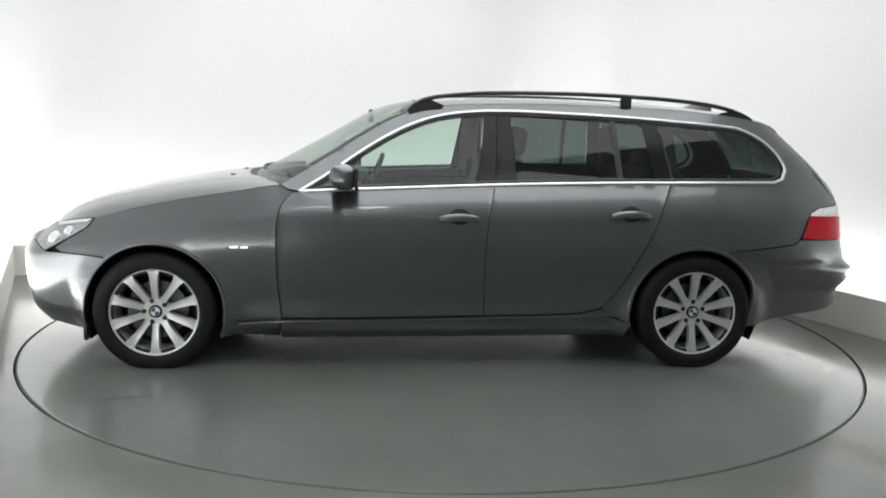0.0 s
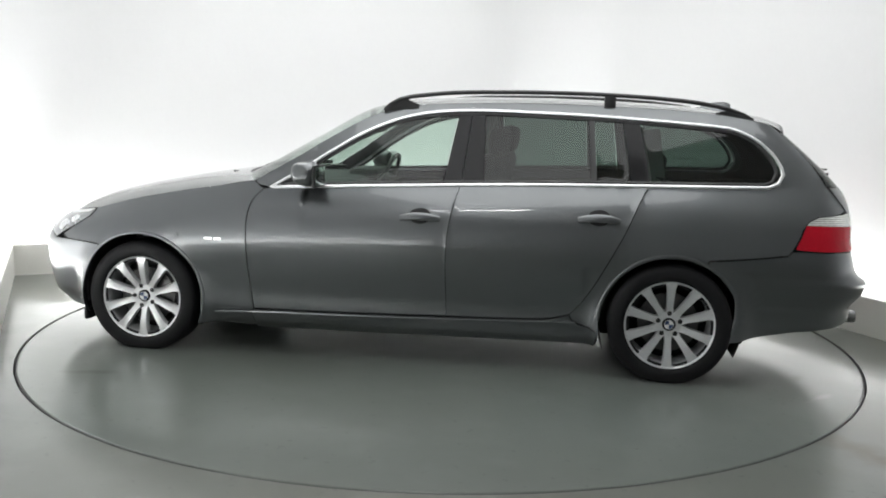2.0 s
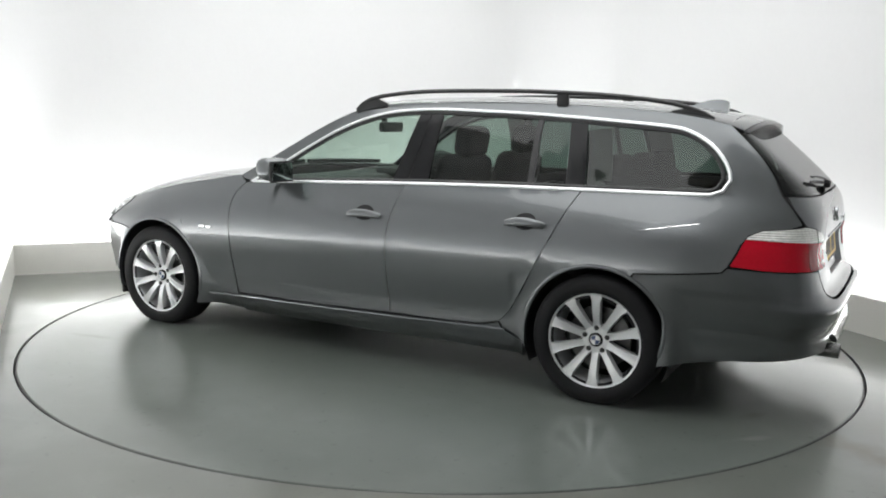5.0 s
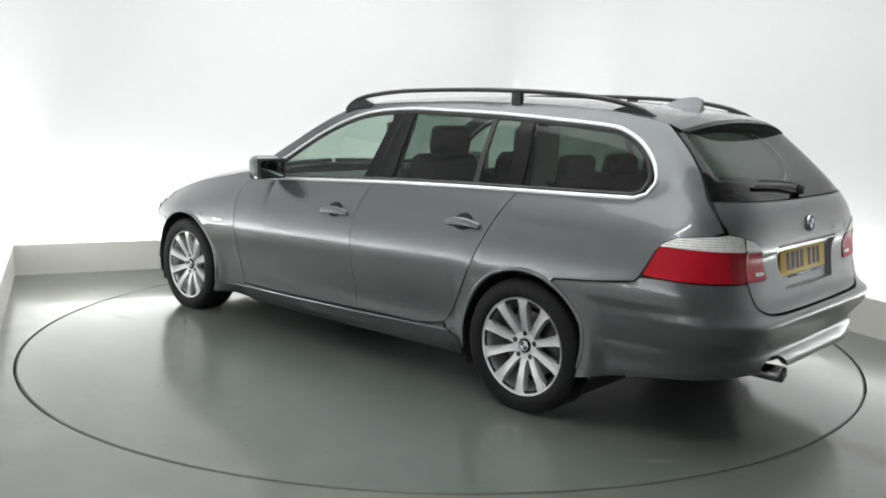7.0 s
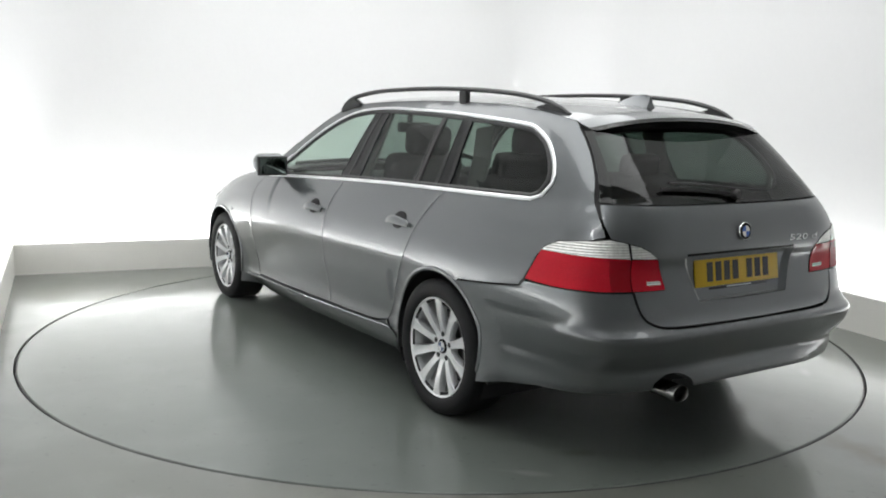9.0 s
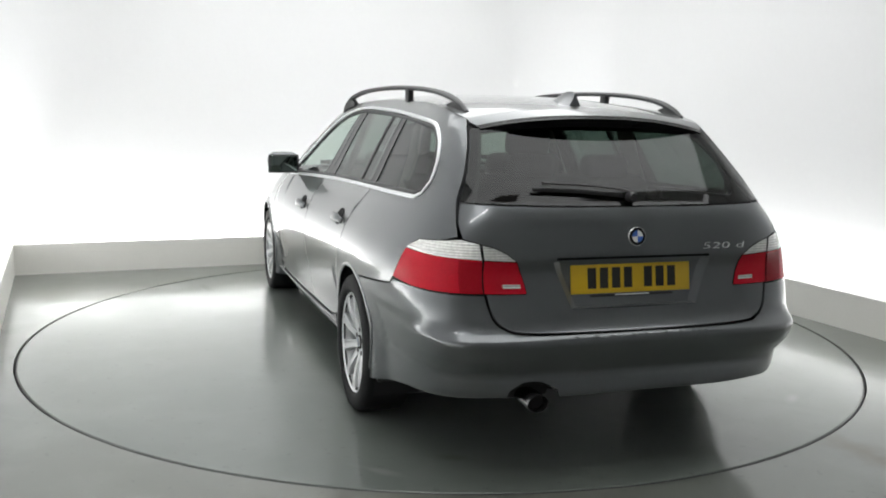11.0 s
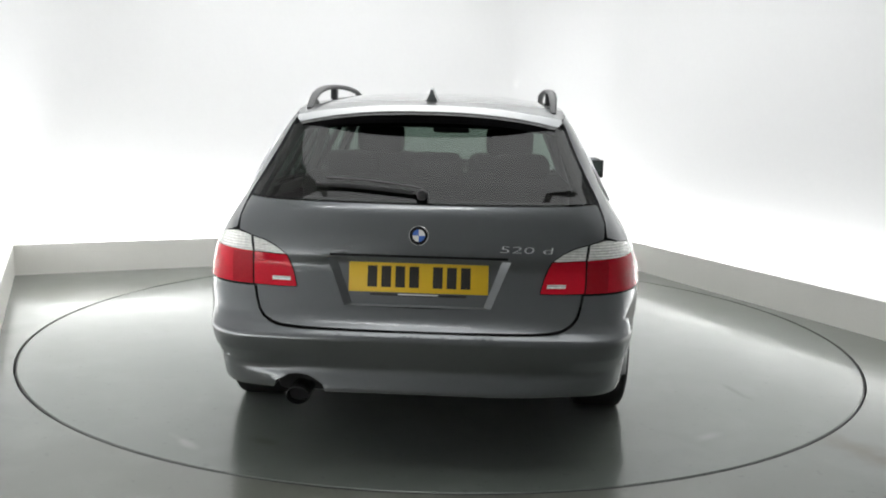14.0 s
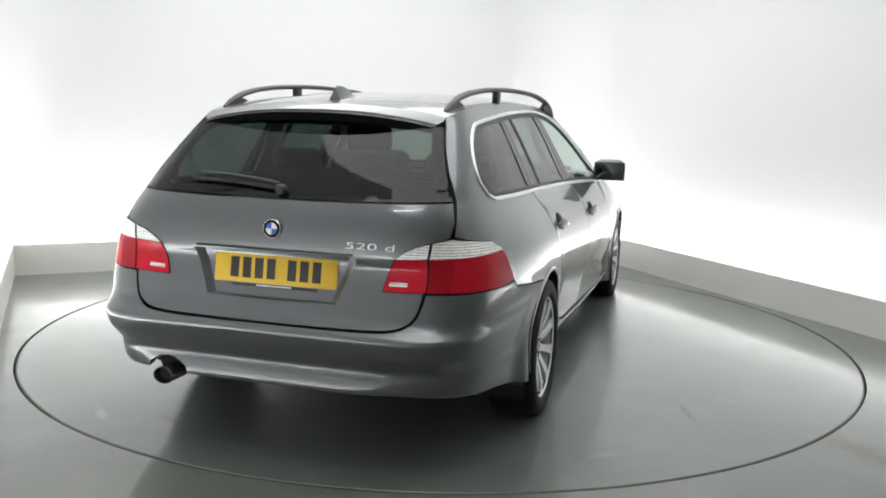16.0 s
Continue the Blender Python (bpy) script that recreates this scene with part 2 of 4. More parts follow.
def sweep(bm, path, w, h, up=None, n=10, closed=False, power=2.0):
    """A tube of oval section w by h along a path; up: the direction of h at each point."""
    rings = []
    count = len(path)
    for i, q in enumerate(path):
        q = Vector(q)
        a = Vector(path[(i - 1) % count] if (closed or i > 0) else path[0])
        b = Vector(path[(i + 1) % count] if (closed or i < count - 1) else path[-1])
        t = (b - a).normalized()
        u = Vector(up[i]) if up is not None else Vector((0, 0, 1))
        side = t.cross(u).normalized()
        u = side.cross(t).normalized()
        ww = w[i] if isinstance(w, (list, tuple)) else w
        hh = h[i] if isinstance(h, (list, tuple)) else h
        ring = []
        for k in range(n):
            an = 2 * math.pi * (k + 0.5) / n
            c, s_ = math.cos(an), math.sin(an)
            rr = (abs(c) ** power + abs(s_) ** power) ** (-1 / power)
            ring.append(bm.verts.new(q + side * (0.5 * ww * c * rr) + u * (0.5 * hh * s_ * rr)))
        rings.append(ring)
    m = count if closed else count - 1
    for i in range(m):
        r0, r1 = rings[i], rings[(i + 1) % count]
        for k in range(n):
            bm.faces.new((r0[k], r0[(k + 1) % n], r1[(k + 1) % n], r1[k]))
    if not closed:
        bm.faces.new(rings[0])
        bm.faces.new(rings[-1])


def hermite(xs, ys):
    """A smooth curve through points, without overshoot."""
    xs, ys = list(xs), list(ys)
    d = [(ys[i + 1] - ys[i]) / (xs[i + 1] - xs[i]) for i in range(len(xs) - 1)]
    m = [d[0]] + [0 if d[i - 1] * d[i] <= 0 else 2 * d[i - 1] * d[i] / (d[i - 1] + d[i]) for i in range(1, len(d))] + [d[-1]]

    def f(x):
        if x <= xs[0]:
            return ys[0]
        if x >= xs[-1]:
            return ys[-1]
        i = 0
        while xs[i + 1] < x:
            i += 1
        h = xs[i + 1] - xs[i]
        t = (x - xs[i]) / h
        return (ys[i] * (1 + 2 * t) * (1 - t) ** 2 + m[i] * h * t * (1 - t) ** 2 + ys[i + 1] * t * t * (3 - 2 * t) + m[i + 1] * h * t * t * (t - 1))
    return f


def curve2(points, step=0.03):
    """A smooth open line through 2D points, evenly cut."""
    pts = [Vector(q) for q in points]
    out = []
    for i in range(len(pts) - 1):
        p0, p1, p2, p3 = pts[max(i - 1, 0)], pts[i], pts[i + 1], pts[min(i + 2, len(pts) - 1)]
        n = max(1, int((p2 - p1).length / step))
        for k in range(n):
            t = k / n
            out.append(0.5 * ((2 * p1) + (p2 - p0) * t + (2 * p0 - 5 * p1 + 4 * p2 - p3) * t * t + (3 * p1 - p0 - 3 * p2 + p3) * t ** 3))
    out.append(pts[-1])
    return [tuple(q) for q in out]


def straight(points, step=0.03):
    out = []
    for a, b in zip(points, points[1:]):
        a, b = Vector(a), Vector(b)
        n = max(1, int((b - a).length / step))
        out += [tuple(a.lerp(b, k / n)) for k in range(n)]
    out.append(tuple(points[-1]))
    return out


# ---------- the car's outer skin ----------
# car space: x forward from the middle of the wheelbase, y to its left, z up from the ground
HALF = hermite([0.10, 0.14, 0.18, 0.22, 0.265, 0.29, 0.32, 0.40, 0.50, 0.60, 0.66, 0.72, 0.78, 0.815, 0.84, 0.90, 0.94, 0.977, 1.02, 1.10, 1.20, 1.30, 1.36, 1.44],
               [0.70, 0.76, 0.80, 0.832, 0.850, 0.857, 0.851, 0.864, 0.885, 0.900, 0.905, 0.902, 0.893, 0.885, 0.874, 0.845, 0.818, 0.793, 0.763, 0.722, 0.670, 0.614, 0.575, 0.515])
REAR = hermite([0.10, 0.20, 0.27, 0.310, 0.325, 0.382, 0.400, 0.44, 0.50, 0.54, 0.562, 0.60, 0.66, 0.79, 0.822, 0.90, 0.965, 1.01, 1.03, 1.08, 1.236, 1.334, 1.44],
               [-2.25, -2.32, -2.388, -2.442, -2.451, -2.436, -2.425, -2.440, -2.466, -2.474, -2.438, -2.406, -2.386, -2.360, -2.370, -2.366, -2.352, -2.328, -2.308, -2.262, -2.086, -1.975, -1.85])
FRONT = hermite([0.10, 0.20, 0.30, 0.45, 0.55, 0.62, 0.70, 0.77, 0.85, 1.00], [2.08, 2.16, 2.210, 2.232, 2.230, 2.205, 2.155, 2.08, 1.97, 1.7])
SHOULDER = hermite([0.5, 0.75, 1.0, 1.3, 1.6, 1.8, 2.0, 2.2], [0.95, 0.94, 0.92, 0.88, 0.82, 0.775, 0.72, 0.66])
NPOW = hermite([0.2, 0.5, 0.9, 1.014, 1.1, 1.3], [8.0, 8.0, 8.0, 8.2, 9.0, 12.0])
X_REAR, X_FRONT, NF = -1.0, 0.5, 5.0


def softened(f, a, b, width):
    """The same curve with its bends eased over the given width."""
    step = 0.004
    n = int((b - a) / step) + 1
    raw = [f(a + k * step) for k in range(n)]
    r = int(2.5 * width / step)
    ker = [math.exp(-0.5 * (k * step / width) ** 2) for k in range(-r, r + 1)]
    tot = sum(ker)
    tab = [sum(w * raw[min(n - 1, max(0, i + k - r))] for k, w in enumerate(ker)) / tot for i in range(n)]

    def g(x):
        u = min(n - 1.001, max(0.0, (x - a) / step))
        i = int(u)
        return tab[i] + (tab[i + 1] - tab[i]) * (u - i)
    return g


HALF = softened(HALF, 0.10, 1.44, 0.028)
REAR_EASY = softened(REAR, 0.10, 1.44, 0.055)
REAR = softened(REAR, 0.10, 1.44, 0.008)
SHOULDER = softened(SHOULDER, 0.5, 2.2, 0.05)
ARCHES = ((1.44, 0.305, 0.352), (-1.44, 0.305, 0.352))


def super_rho(al, n):
    return (abs(math.sin(al)) ** n + abs(math.cos(al)) ** n) ** (-1 / n)


def ease(x, a, b):
    t = min(1.0, max(0.0, (x - a) / (b - a)))
    return t * t * (3 - 2 * t)


def skin(s, z):
    """The skin at s along the car's outline (s is x on the flank, then turns round the ends) and height z."""
    if s < X_REAR:
        al = X_REAR - s
        n = NPOW(z)
        rho = super_rho(al, n)
        k = min(1.0, max(0.0, (math.sin(al) - 0.74) / 0.14))
        k = max(k * k * (3 - 2 * k), min(1.0, max(0.0, (0.68 - z) / 0.08)))
        end = REAR_EASY(z) + (REAR(z) - REAR_EASY(z)) * k
        if z < 0.47:
            # the bumper's foot is drawn in round the corners
            end += 0.45 * (0.47 - z) * (1 - ease(math.sin(al), 0.72, 0.95))
        x = X_REAR + (end - X_REAR) * math.sin(al) * rho
        y = HALF(z) * math.cos(al) * rho * (1 - 0.045 * ease(-x, 1.5, 2.36))
    elif s > X_FRONT:
        al = (s - X_FRONT) / 1.1
        rho = super_rho(al, NF)
        x = X_FRONT + (FRONT(z) - X_FRONT) * math.sin(al) * rho
        zb = SHOULDER(x)
        zz = z if z < 0.55 else 0.55 + (z - 0.55) * (0.94 - 0.55) / max(zb - 0.55, 0.06)
        k = 1 - 0.020 * min(1.0, max(0.0, (x - 0.6) / 0.8)) ** 1.5
        y = HALF(zz) * 1.028 * k * math.cos(al) * rho
        if z < 0.28 and x > 1.7:
            y -= 0.30 * (0.28 - z) * min(1.0, (x - 1.7) / 0.12) * (1 if y > 0 else -1)
    else:
        t = min(1.0, max(0.0, (s + 1.0) / 1.5))
        x, y = s, HALF(z) * (1 + 0.028 * t * t * (3 - 2 * t))
    for ax, az, ar in ARCHES:
        r = math.hypot(x - ax, z - az)
        if r < 0.6 and abs(y) > 0.3:
            g = math.exp(-((r - ar) / 0.055) ** 2) if r > ar else 1.0
            t = 0.892 if ax > 0 else 0.882
            if z > 0.45:
                t += 0.02 * min(1, (z - 0.45) / 0.2)
            y = math.copysign(abs(y) + max(0.0, t - abs(y)) * g, y)
    if s < X_REAR and 0.38 < z < 0.63:
        # sunk panel of the rear bumper's side, between two creases
        r = math.hypot(x + 1.44, z - 0.305)
        k = ease(r, 0.435, 0.475) * ease(z, 0.395, 0.422) * (1 - ease(z, 0.572, 0.604)) * ease(abs(y) / HALF(z), 0.86, 0.97)
        y -= math.copysign(0.005 * k, y)
    return Vector((x, y, z))


def skin_normal(s, z):
    e = 0.004
    ds = skin(s + e, z) - skin(s - e, z)
    dz = skin(s, z + e) - skin(s, z - e)
    n = dz.cross(ds)
    return n.normalized() if n.length > 1e-9 else Vector((0, 1, 0))


def on_side(x, z):
    """Outline coordinates of the flank's point with this x."""
    if x < X_REAR:
        n = NPOW(z)
        X = min(0.9999, (X_REAR - x) / (X_REAR - REAR(z)))
        return (X_REAR - math.atan2(X, (1 - X ** n) ** (1 / n)), z)
    if x > X_FRONT:
        X = min(0.9999, (x - X_FRONT) / (FRONT(z) - X_FRONT))
        return (X_FRONT + 1.1 * math.atan2(X, (1 - X ** NF) ** (1 / NF)), z)
    return (x, z)


def on_rear(y, z):
    """Outline coordinates of the tail's point with this y."""
    n = NPOW(z)
    Y = max(-0.9999, min(0.9999, y / (HALF(z) * 0.957)))
    X = (1 - abs(Y) ** n) ** (1 / n)
    return (X_REAR - math.atan2(X, Y), z)


def inside(poly, x, y):
    c = False
    j = len(poly) - 1
    for i in range(len(poly)):
        xi, yi = poly[i]
        xj, yj = poly[j]
        if (yi > y) != (yj > y) and x < (xj - xi) * (y - yi) / (yj - yi) + xi:
            c = not c
        j = i
    return c


def shrink(poly, d):
    area = sum(a[0] * b[1] - b[0] * a[1] for a, b in zip(poly, poly[1:] + poly[:1]))
    if area < 0:
        poly = poly[::-1]
    out = []
    n = len(poly)
    for i in range(n):
        a, b, c = Vector(poly[i - 1]), Vector(poly[i]), Vector(poly[(i + 1) % n])
        t1, t2 = (b - a).normalized(), (c - b).normalized()
        n1, n2 = Vector((-t1.y, t1.x)), Vector((-t2.y, t2.x))
        m = (n1 + n2)
        m = m / max(0.35, m.dot(m)) * 2 if m.length > 1e-6 else n1
        if m.length > 2.2:
            m = m.normalized() * 2.2
        q = b + m * d
        out.append((q.x, q.y))
    return out


def tidy(poly, eps=0.004):
    out = [poly[0]]
    for q in poly[1:]:
        if (Vector(q) - Vector(out[-1])).length > eps:
            out.append(q)
    if (Vector(out[0]) - Vector(out[-1])).length < eps:
        out.pop()
    return out


def patch(name, polys, mat, parent, gap=0.0020, depth=0.02, lift=0.0, grid=0.03, side=1, label="", edge=0.12):
    """A panel of the skin inside an outline (or several) in (s, z), with turned-in edges. side -1: its twin on the car's right."""
    from mathutils.geometry import delaunay_2d_cdt
    if not isinstance(polys[0][0], (tuple, list)):
        polys = [polys]
    flip = Matrix.Diagonal((1, side, 1))
    verts, normals, faces = [], [], []
    for poly in polys:
        first = len(verts)
        poly = shrink(tidy(poly), gap)
        poly = straight(poly + poly[:1], 0.03)[:-1]
        n = len(poly)
        xs, zs = [q[0] for q in poly], [q[1] for q in poly]
        pts = [Vector(q) for q in poly]
        rim = np.array(poly)
        gx = min(xs) + grid * 0.5
        while gx < max(xs):
            gz = min(zs) + grid * 0.5
            while gz < max(zs):
                if inside(poly, gx, gz) and np.min((rim[:, 0] - gx) ** 2 + (rim[:, 1] - gz) ** 2) > (grid * 0.45) ** 2:
                    pts.append(Vector((gx, gz)))
                gz += grid
            gx += grid
        res = delaunay_2d_cdt(pts, [(i, (i + 1) % n) for i in range(n)], [], 1, 1e-6)
        v2, tris, orig = res[0], res[2], res[3]
        ring = {}
        for k, o in enumerate(orig):
            for i in o:
                if i < n:
                    ring[i] = first + k
        for q in v2:
            p3, nn = skin(q.x, q.y), skin_normal(q.x, q.y)
            verts.append(flip @ (p3 + nn * lift))
            normals.append(flip @ nn)
        for t in tris:
            cx, cz = sum(v2[i].x for i in t) / len(t), sum(v2[i].y for i in t) / len(t)
            if not inside(poly, cx, cz):
                continue
            t = [first + i for i in t]
            a, b, c = (verts[i] for i in t[:3])
            good = (b - a).cross(c - a).dot(normals[t[0]]) > 0
            faces.append(tuple(t) if good else tuple(reversed(t)))
        base = len(verts)
        loop = [ring[i] for i in range(n) if i in ring]
        m = len(loop)
        tops = [verts[k].copy() for k in loop]
        nrm = [normals[k].copy() for k in loop]
        outs = []
        for i in range(m):
            t = tops[(i + 1) % m] - tops[i - 1]
            o = t.cross(nrm[i]) * side
            outs.append(o.normalized() if o.length > 1e-9 else nrm[i])
        for i in range(m):
            normals[loop[i]] = (nrm[i] + outs[i] * edge).normalized()
            verts.append(tops[i])
            normals.append((nrm[i] * 0.5 + outs[i]).normalized())
        for i in range(m):
            verts.append(tops[i] - nrm[i] * depth)
            normals.append(outs[i])
        for i in range(m):
            j = (i + 1) % m
            f = (base + i, base + j, base + m + j, base + m + i)
            a, b, c = verts[f[0]], verts[f[1]], verts[f[2]]
            faces.append(f if (b - a).cross(c - a).dot(outs[i]) > 0 else tuple(reversed(f)))
    return mesh_object(name, verts, faces, mat, parent, label, normals=normals)


def ruled(name, edge, centre, mat, parent, nv=28, px=2.0, pz=2.2, depth=0.02, label=""):
    """A surface across the car from its left edge over the centre line to the right edge."""
    verts, faces = [], []
    for e, c in zip(edge, centre):
        for k in range(nv + 1):
            v = -1 + 2 * k / nv
            a = abs(v)
            verts.append((c[0] + (e[0] - c[0]) * a ** px, e[1] * v, c[1] + (e[2] - c[1]) * a ** pz))
    r = len(edge)
    for i in range(r - 1):
        for k in range(nv):
            q = i * (nv + 1) + k
            f = (q, q + 1, q + nv + 2, q + nv + 1)
            a, b, c3 = (Vector(verts[f[i2]]) for i2 in range(3))
            faces.append(f if (b - a).cross(c3 - a).z > 0 else tuple(reversed(f)))
    return mesh_object(name, verts, faces, mat, parent, label)


# ---------- turning ----------
def heading(t):
    return math.degrees(2.26853 - 0.12252 * (t - 8) - 0.00027 * (t - 8) ** 2)


TURNS = [(k * 0.5, pose(0, 0, 0, 0, 0, heading(k * 0.5))) for k in range(33)]
DISC_R = 2.4461

# ---------- the room ----------


def slab(name, a, b, c, d, thick, mat, label, category):
    """A wall or floor from four corners in order, thickened away from its seen face."""
    a, b, c, d = (Vector(q) for q in (a, b, c, d))
    n = (b - a).cross(d - a).normalized() * thick
    vs = [a, b, c, d, a - n, b - n, c - n, d - n]
    fs = [(0, 1, 2, 3), (7, 6, 5, 4), (0, 4, 5, 1), (1, 5, 6, 2), (2, 6, 7, 3), (3, 7, 4, 0)]
    ob = mesh_object(name, vs, fs, mat, smooth=False)
    return tagged(ob, label, category, kind="structure")


def build_room():
    P = 0.245
    W, D, H = ROOM_W, ROOM_D, ROOM_H
    # walls stand behind the plinth, with a trough for the light strips between them
    s, r, b = TROUGH, CURVE_R, 0.05
    white, low_white = "white painted studio wall lit from its foot", "low cream-white painted plinth before the wall"
    slab("wall_north", room(-s, -s, 0), room(W - r, -s, 0), room(W - r, -s, H), room(-s, -s, H), 0.12, WALL, white, "wall")
    slab("wall_east", room(W + s, r, 0), room(W + s, D, 0), room(W + s, D, H), room(W + s, r, H), 0.12, WALL, white, "wall")
    slab("wall_west", room(-s, D, 0), room(-s, -s, 0), room(-s, -s, H), room(-s, D, H), 0.12, WALL, white, "wall")
    slab("wall_south", room(W + s, D, 0), room(-s, D, 0), room(-s, D, H), room(W + s, D, H), 0.12, DARKWALL, "unseen grey end wall closing the studio behind the viewer", "wall")
    slab("plinth_north", room(0, 0, 0), room(W - r, 0, 0), room(W - r, 0, P), room(0, 0, P), b, PLINTH, low_white, "plinth")
    slab("plinth_east", room(W, r, 0), room(W, D, 0), room(W, D, P), room(W, r, P), b, PLINTH, low_white, "plinth")
    slab("plinth_west", room(0, D, 0), room(0, -b, 0), room(0, -b, P), room(0, D, P), b, PLINTH, low_white, "plinth")
    slab("ceiling", room(-s, -s, H), room(W + s, -s, H), room(W + s, D, H), room(-s, D, H), 0.12, WALL, "plain white studio ceiling", "ceiling")
    # the far right corner is rounded off
    for name, z1, r0, r1, mat, lab, cat in (("wall_corner", H, r + s, r + s + 0.12, WALL, "rounded white painted corner of the studio", "wall"), ("plinth_corner", P, r, r + b, PLINTH, "rounded cream-white corner of the plinth", "plinth")):
        m = 24
        bm = bmesh.new()
        rows = []
        for k in range(m + 1):
            a = math.pi / 2 * k / m
            rows.append([bm.verts.new(room(W - r + q * math.sin(a), r - q * math.cos(a), z)) for q, z in ((r0, 0.0), (r0, z1), (r1, z1), (r1, 0.0))])
        for c, d in zip(rows, rows[1:]):
            for j in range(4):
                bm.faces.new((c[j], c[(j + 1) % 4], d[(j + 1) % 4], d[j]))
        bm.faces.new(rows[0])
        bm.faces.new(rows[-1])
        tagged(part(name, bm, mat, None), lab, cat, kind="structure")
    # floor with a round opening for the turntable
    n = 160
    hole = [Vector((math.cos(2 * math.pi * k / n), math.sin(2 * math.pi * k / n), 0)) * (DISC_R + 0.006) for k in range(n)]
    outer = []
    corners = [room(-0.34, -0.34), room(W + 0.34, -0.34), room(W + 0.34, D + 0.1), room(-0.34, D + 0.1)]
    for q in hole:
        d = q.normalized()
        best = 1e9
        for a, b in zip(corners, corners[1:] + corners[:1]):
            e = b - a
            det = d.x * -e.y + d.y * e.x
            if abs(det) > 1e-9:
                t = (a.x * -e.y + a.y * e.x) / det
                u = (d.x * a.y - d.y * a.x) / det
                if t > 0 and -1e-6 <= u <= 1 + 1e-6:
                    best = min(best, t)
        outer.append(d * best)
    low = [q - Vector((0, 0, 0.06)) for q in hole]
    verts = hole + outer + low
    faces = []
    for k in range(n):
        j = (k + 1) % n
        faces.append((k, n + k, n + j, j))
        faces.append((k, j, 2 * n + j, 2 * n + k))
    floor = mesh_object("floor", verts, faces, FLOOR, smooth=False)
    tagged(floor, "worn grey-green painted concrete floor with stains", "floor", kind="structure")
    pit = bmesh.new()
    bmesh.ops.create_circle(pit, cap_ends=True, segments=64, radius=DISC_R + 0.3)
    bmesh.ops.translate(pit, verts=pit.verts, vec=(0, 0, -0.06))
    ob = part("turntable_pit", pit, GAP, None, smooth=False)
    tagged(ob, "dark pit below the turntable's edge", "pit", kind="structure")


# unseen end wall; its grey stands in for a dimmer end of the room
DARKWALL = material("unseen_end_wall_grey", (0.50, 0.51, 0.51), 0.7, grain=0.05, spots=0.1)
build_room()


def build_turntable():
    bm = bmesh.new()
    lathe(bm, [(0.001, 0.0), (0.8, 0.0), (1.6, 0.0), (DISC_R - 0.014, 0.0), (DISC_R - 0.010, -0.003), (DISC_R - 0.010, -0.04)], 160, axis="Z", close=False)
    ob = part("turntable", bm, DISC, None, angle=30)
    bm = bmesh.new()
    lathe(bm, [(DISC_R - 0.0098, -0.004), (DISC_R - 0.004, -0.0045), (DISC_R - 0.004, -0.04)], 160, axis="Z", close=False)
    part("edge_band", bm, BLACK, ob, "dark worn steel edge band")
    return tagged(ob, "large round grey painted turntable flush with the floor", "turntable")


turntable = build_turntable()

# ---------- the car ----------
car = new("estate_car")
tagged(car, "dark grey metallic estate car with roof rails on a turntable", "car")

REAR_MID = X_REAR - math.pi / 2
FRONT_MID = X_FRONT + 1.1 * math.pi / 2


def S(points):
    return [on_side(*q) for q in points]


def R(points):
    return [on_rear(*q) for q in points]


def both(half, mid):
    """Closes a half outline, that runs from the centre line round to the centre line, with its twin."""
    return half + [(2 * mid - s_, z) for s_, z in reversed(half)]


# lines of the body, as x and z on the flank
DLO_LOW = [(0.700, 0.936), (0.38, 0.951), (-0.331, 0.981), (-0.85, 0.997), (-1.295, 1.006), (-1.91, 1.017)]
DLO_TOP = [(-1.91, 1.017), (-1.958, 1.036), (-1.982, 1.085), (-1.950, 1.158), (-1.868, 1.241), (-1.765, 1.295), (-1.66, 1.316), (-1.36, 1.338), (-1.04, 1.357),
           (-0.72, 1.368), (-0.41, 1.374), (-0.16, 1.360), (0.023, 1.323), (0.205, 1.248), (0.383, 1.142), (0.556, 1.024), (0.700, 0.936)]
GUTTER = [(0.80, 0.968), (0.70, 1.030), (0.556, 1.117), (0.383, 1.230), (0.205, 1.328), (0.06, 1.380), (-0.1, 1.402), (-0.41, 1.416), (-0.72, 1.420), (-1.04, 1.415),
          (-1.36, 1.404), (-1.64, 1.384), (-1.80, 1.362), (-1.93, 1.335)]
DOOR_FRONT = [(0.735, 0.930), (0.790, 0.868), (0.812, 0.769), (0.814, 0.625), (0.809, 0.444), (0.791, 0.268)]
DOOR_MID = [(-0.331, 0.981), (-0.311, 0.898), (-0.284, 0.75), (-0.276, 0.62), (-0.277, 0.45), (-0.281, 0.284)]
DOOR_REAR = [(-1.310, 1.004), (-1.267, 0.927), (-1.20, 0.78), (-1.12, 0.62), (-1.05, 0.488), (-0.985, 0.385), (-0.93, 0.327)]
DOOR_LOW = [(0.791, 0.268), (0.25, 0.274), (-0.281, 0.284), (-0.75, 0.295), (-0.93, 0.327)]
WING_TOP = [(0.80, 0.968), (0.90, 0.955), (1.0, 0.935), (1.3, 0.885), (1.55, 0.832), (1.755, 0.778)]


def arc(k, a0, a1, n=26, grow=0.0):
    cx, cz, r = ARCHES[k]
    return [(cx + (r + grow) * math.cos(radians(a0 + (a1 - a0) * i / n)), cz + (r + grow) * math.sin(radians(a0 + (a1 - a0) * i / n))) for i in range(n + 1)]


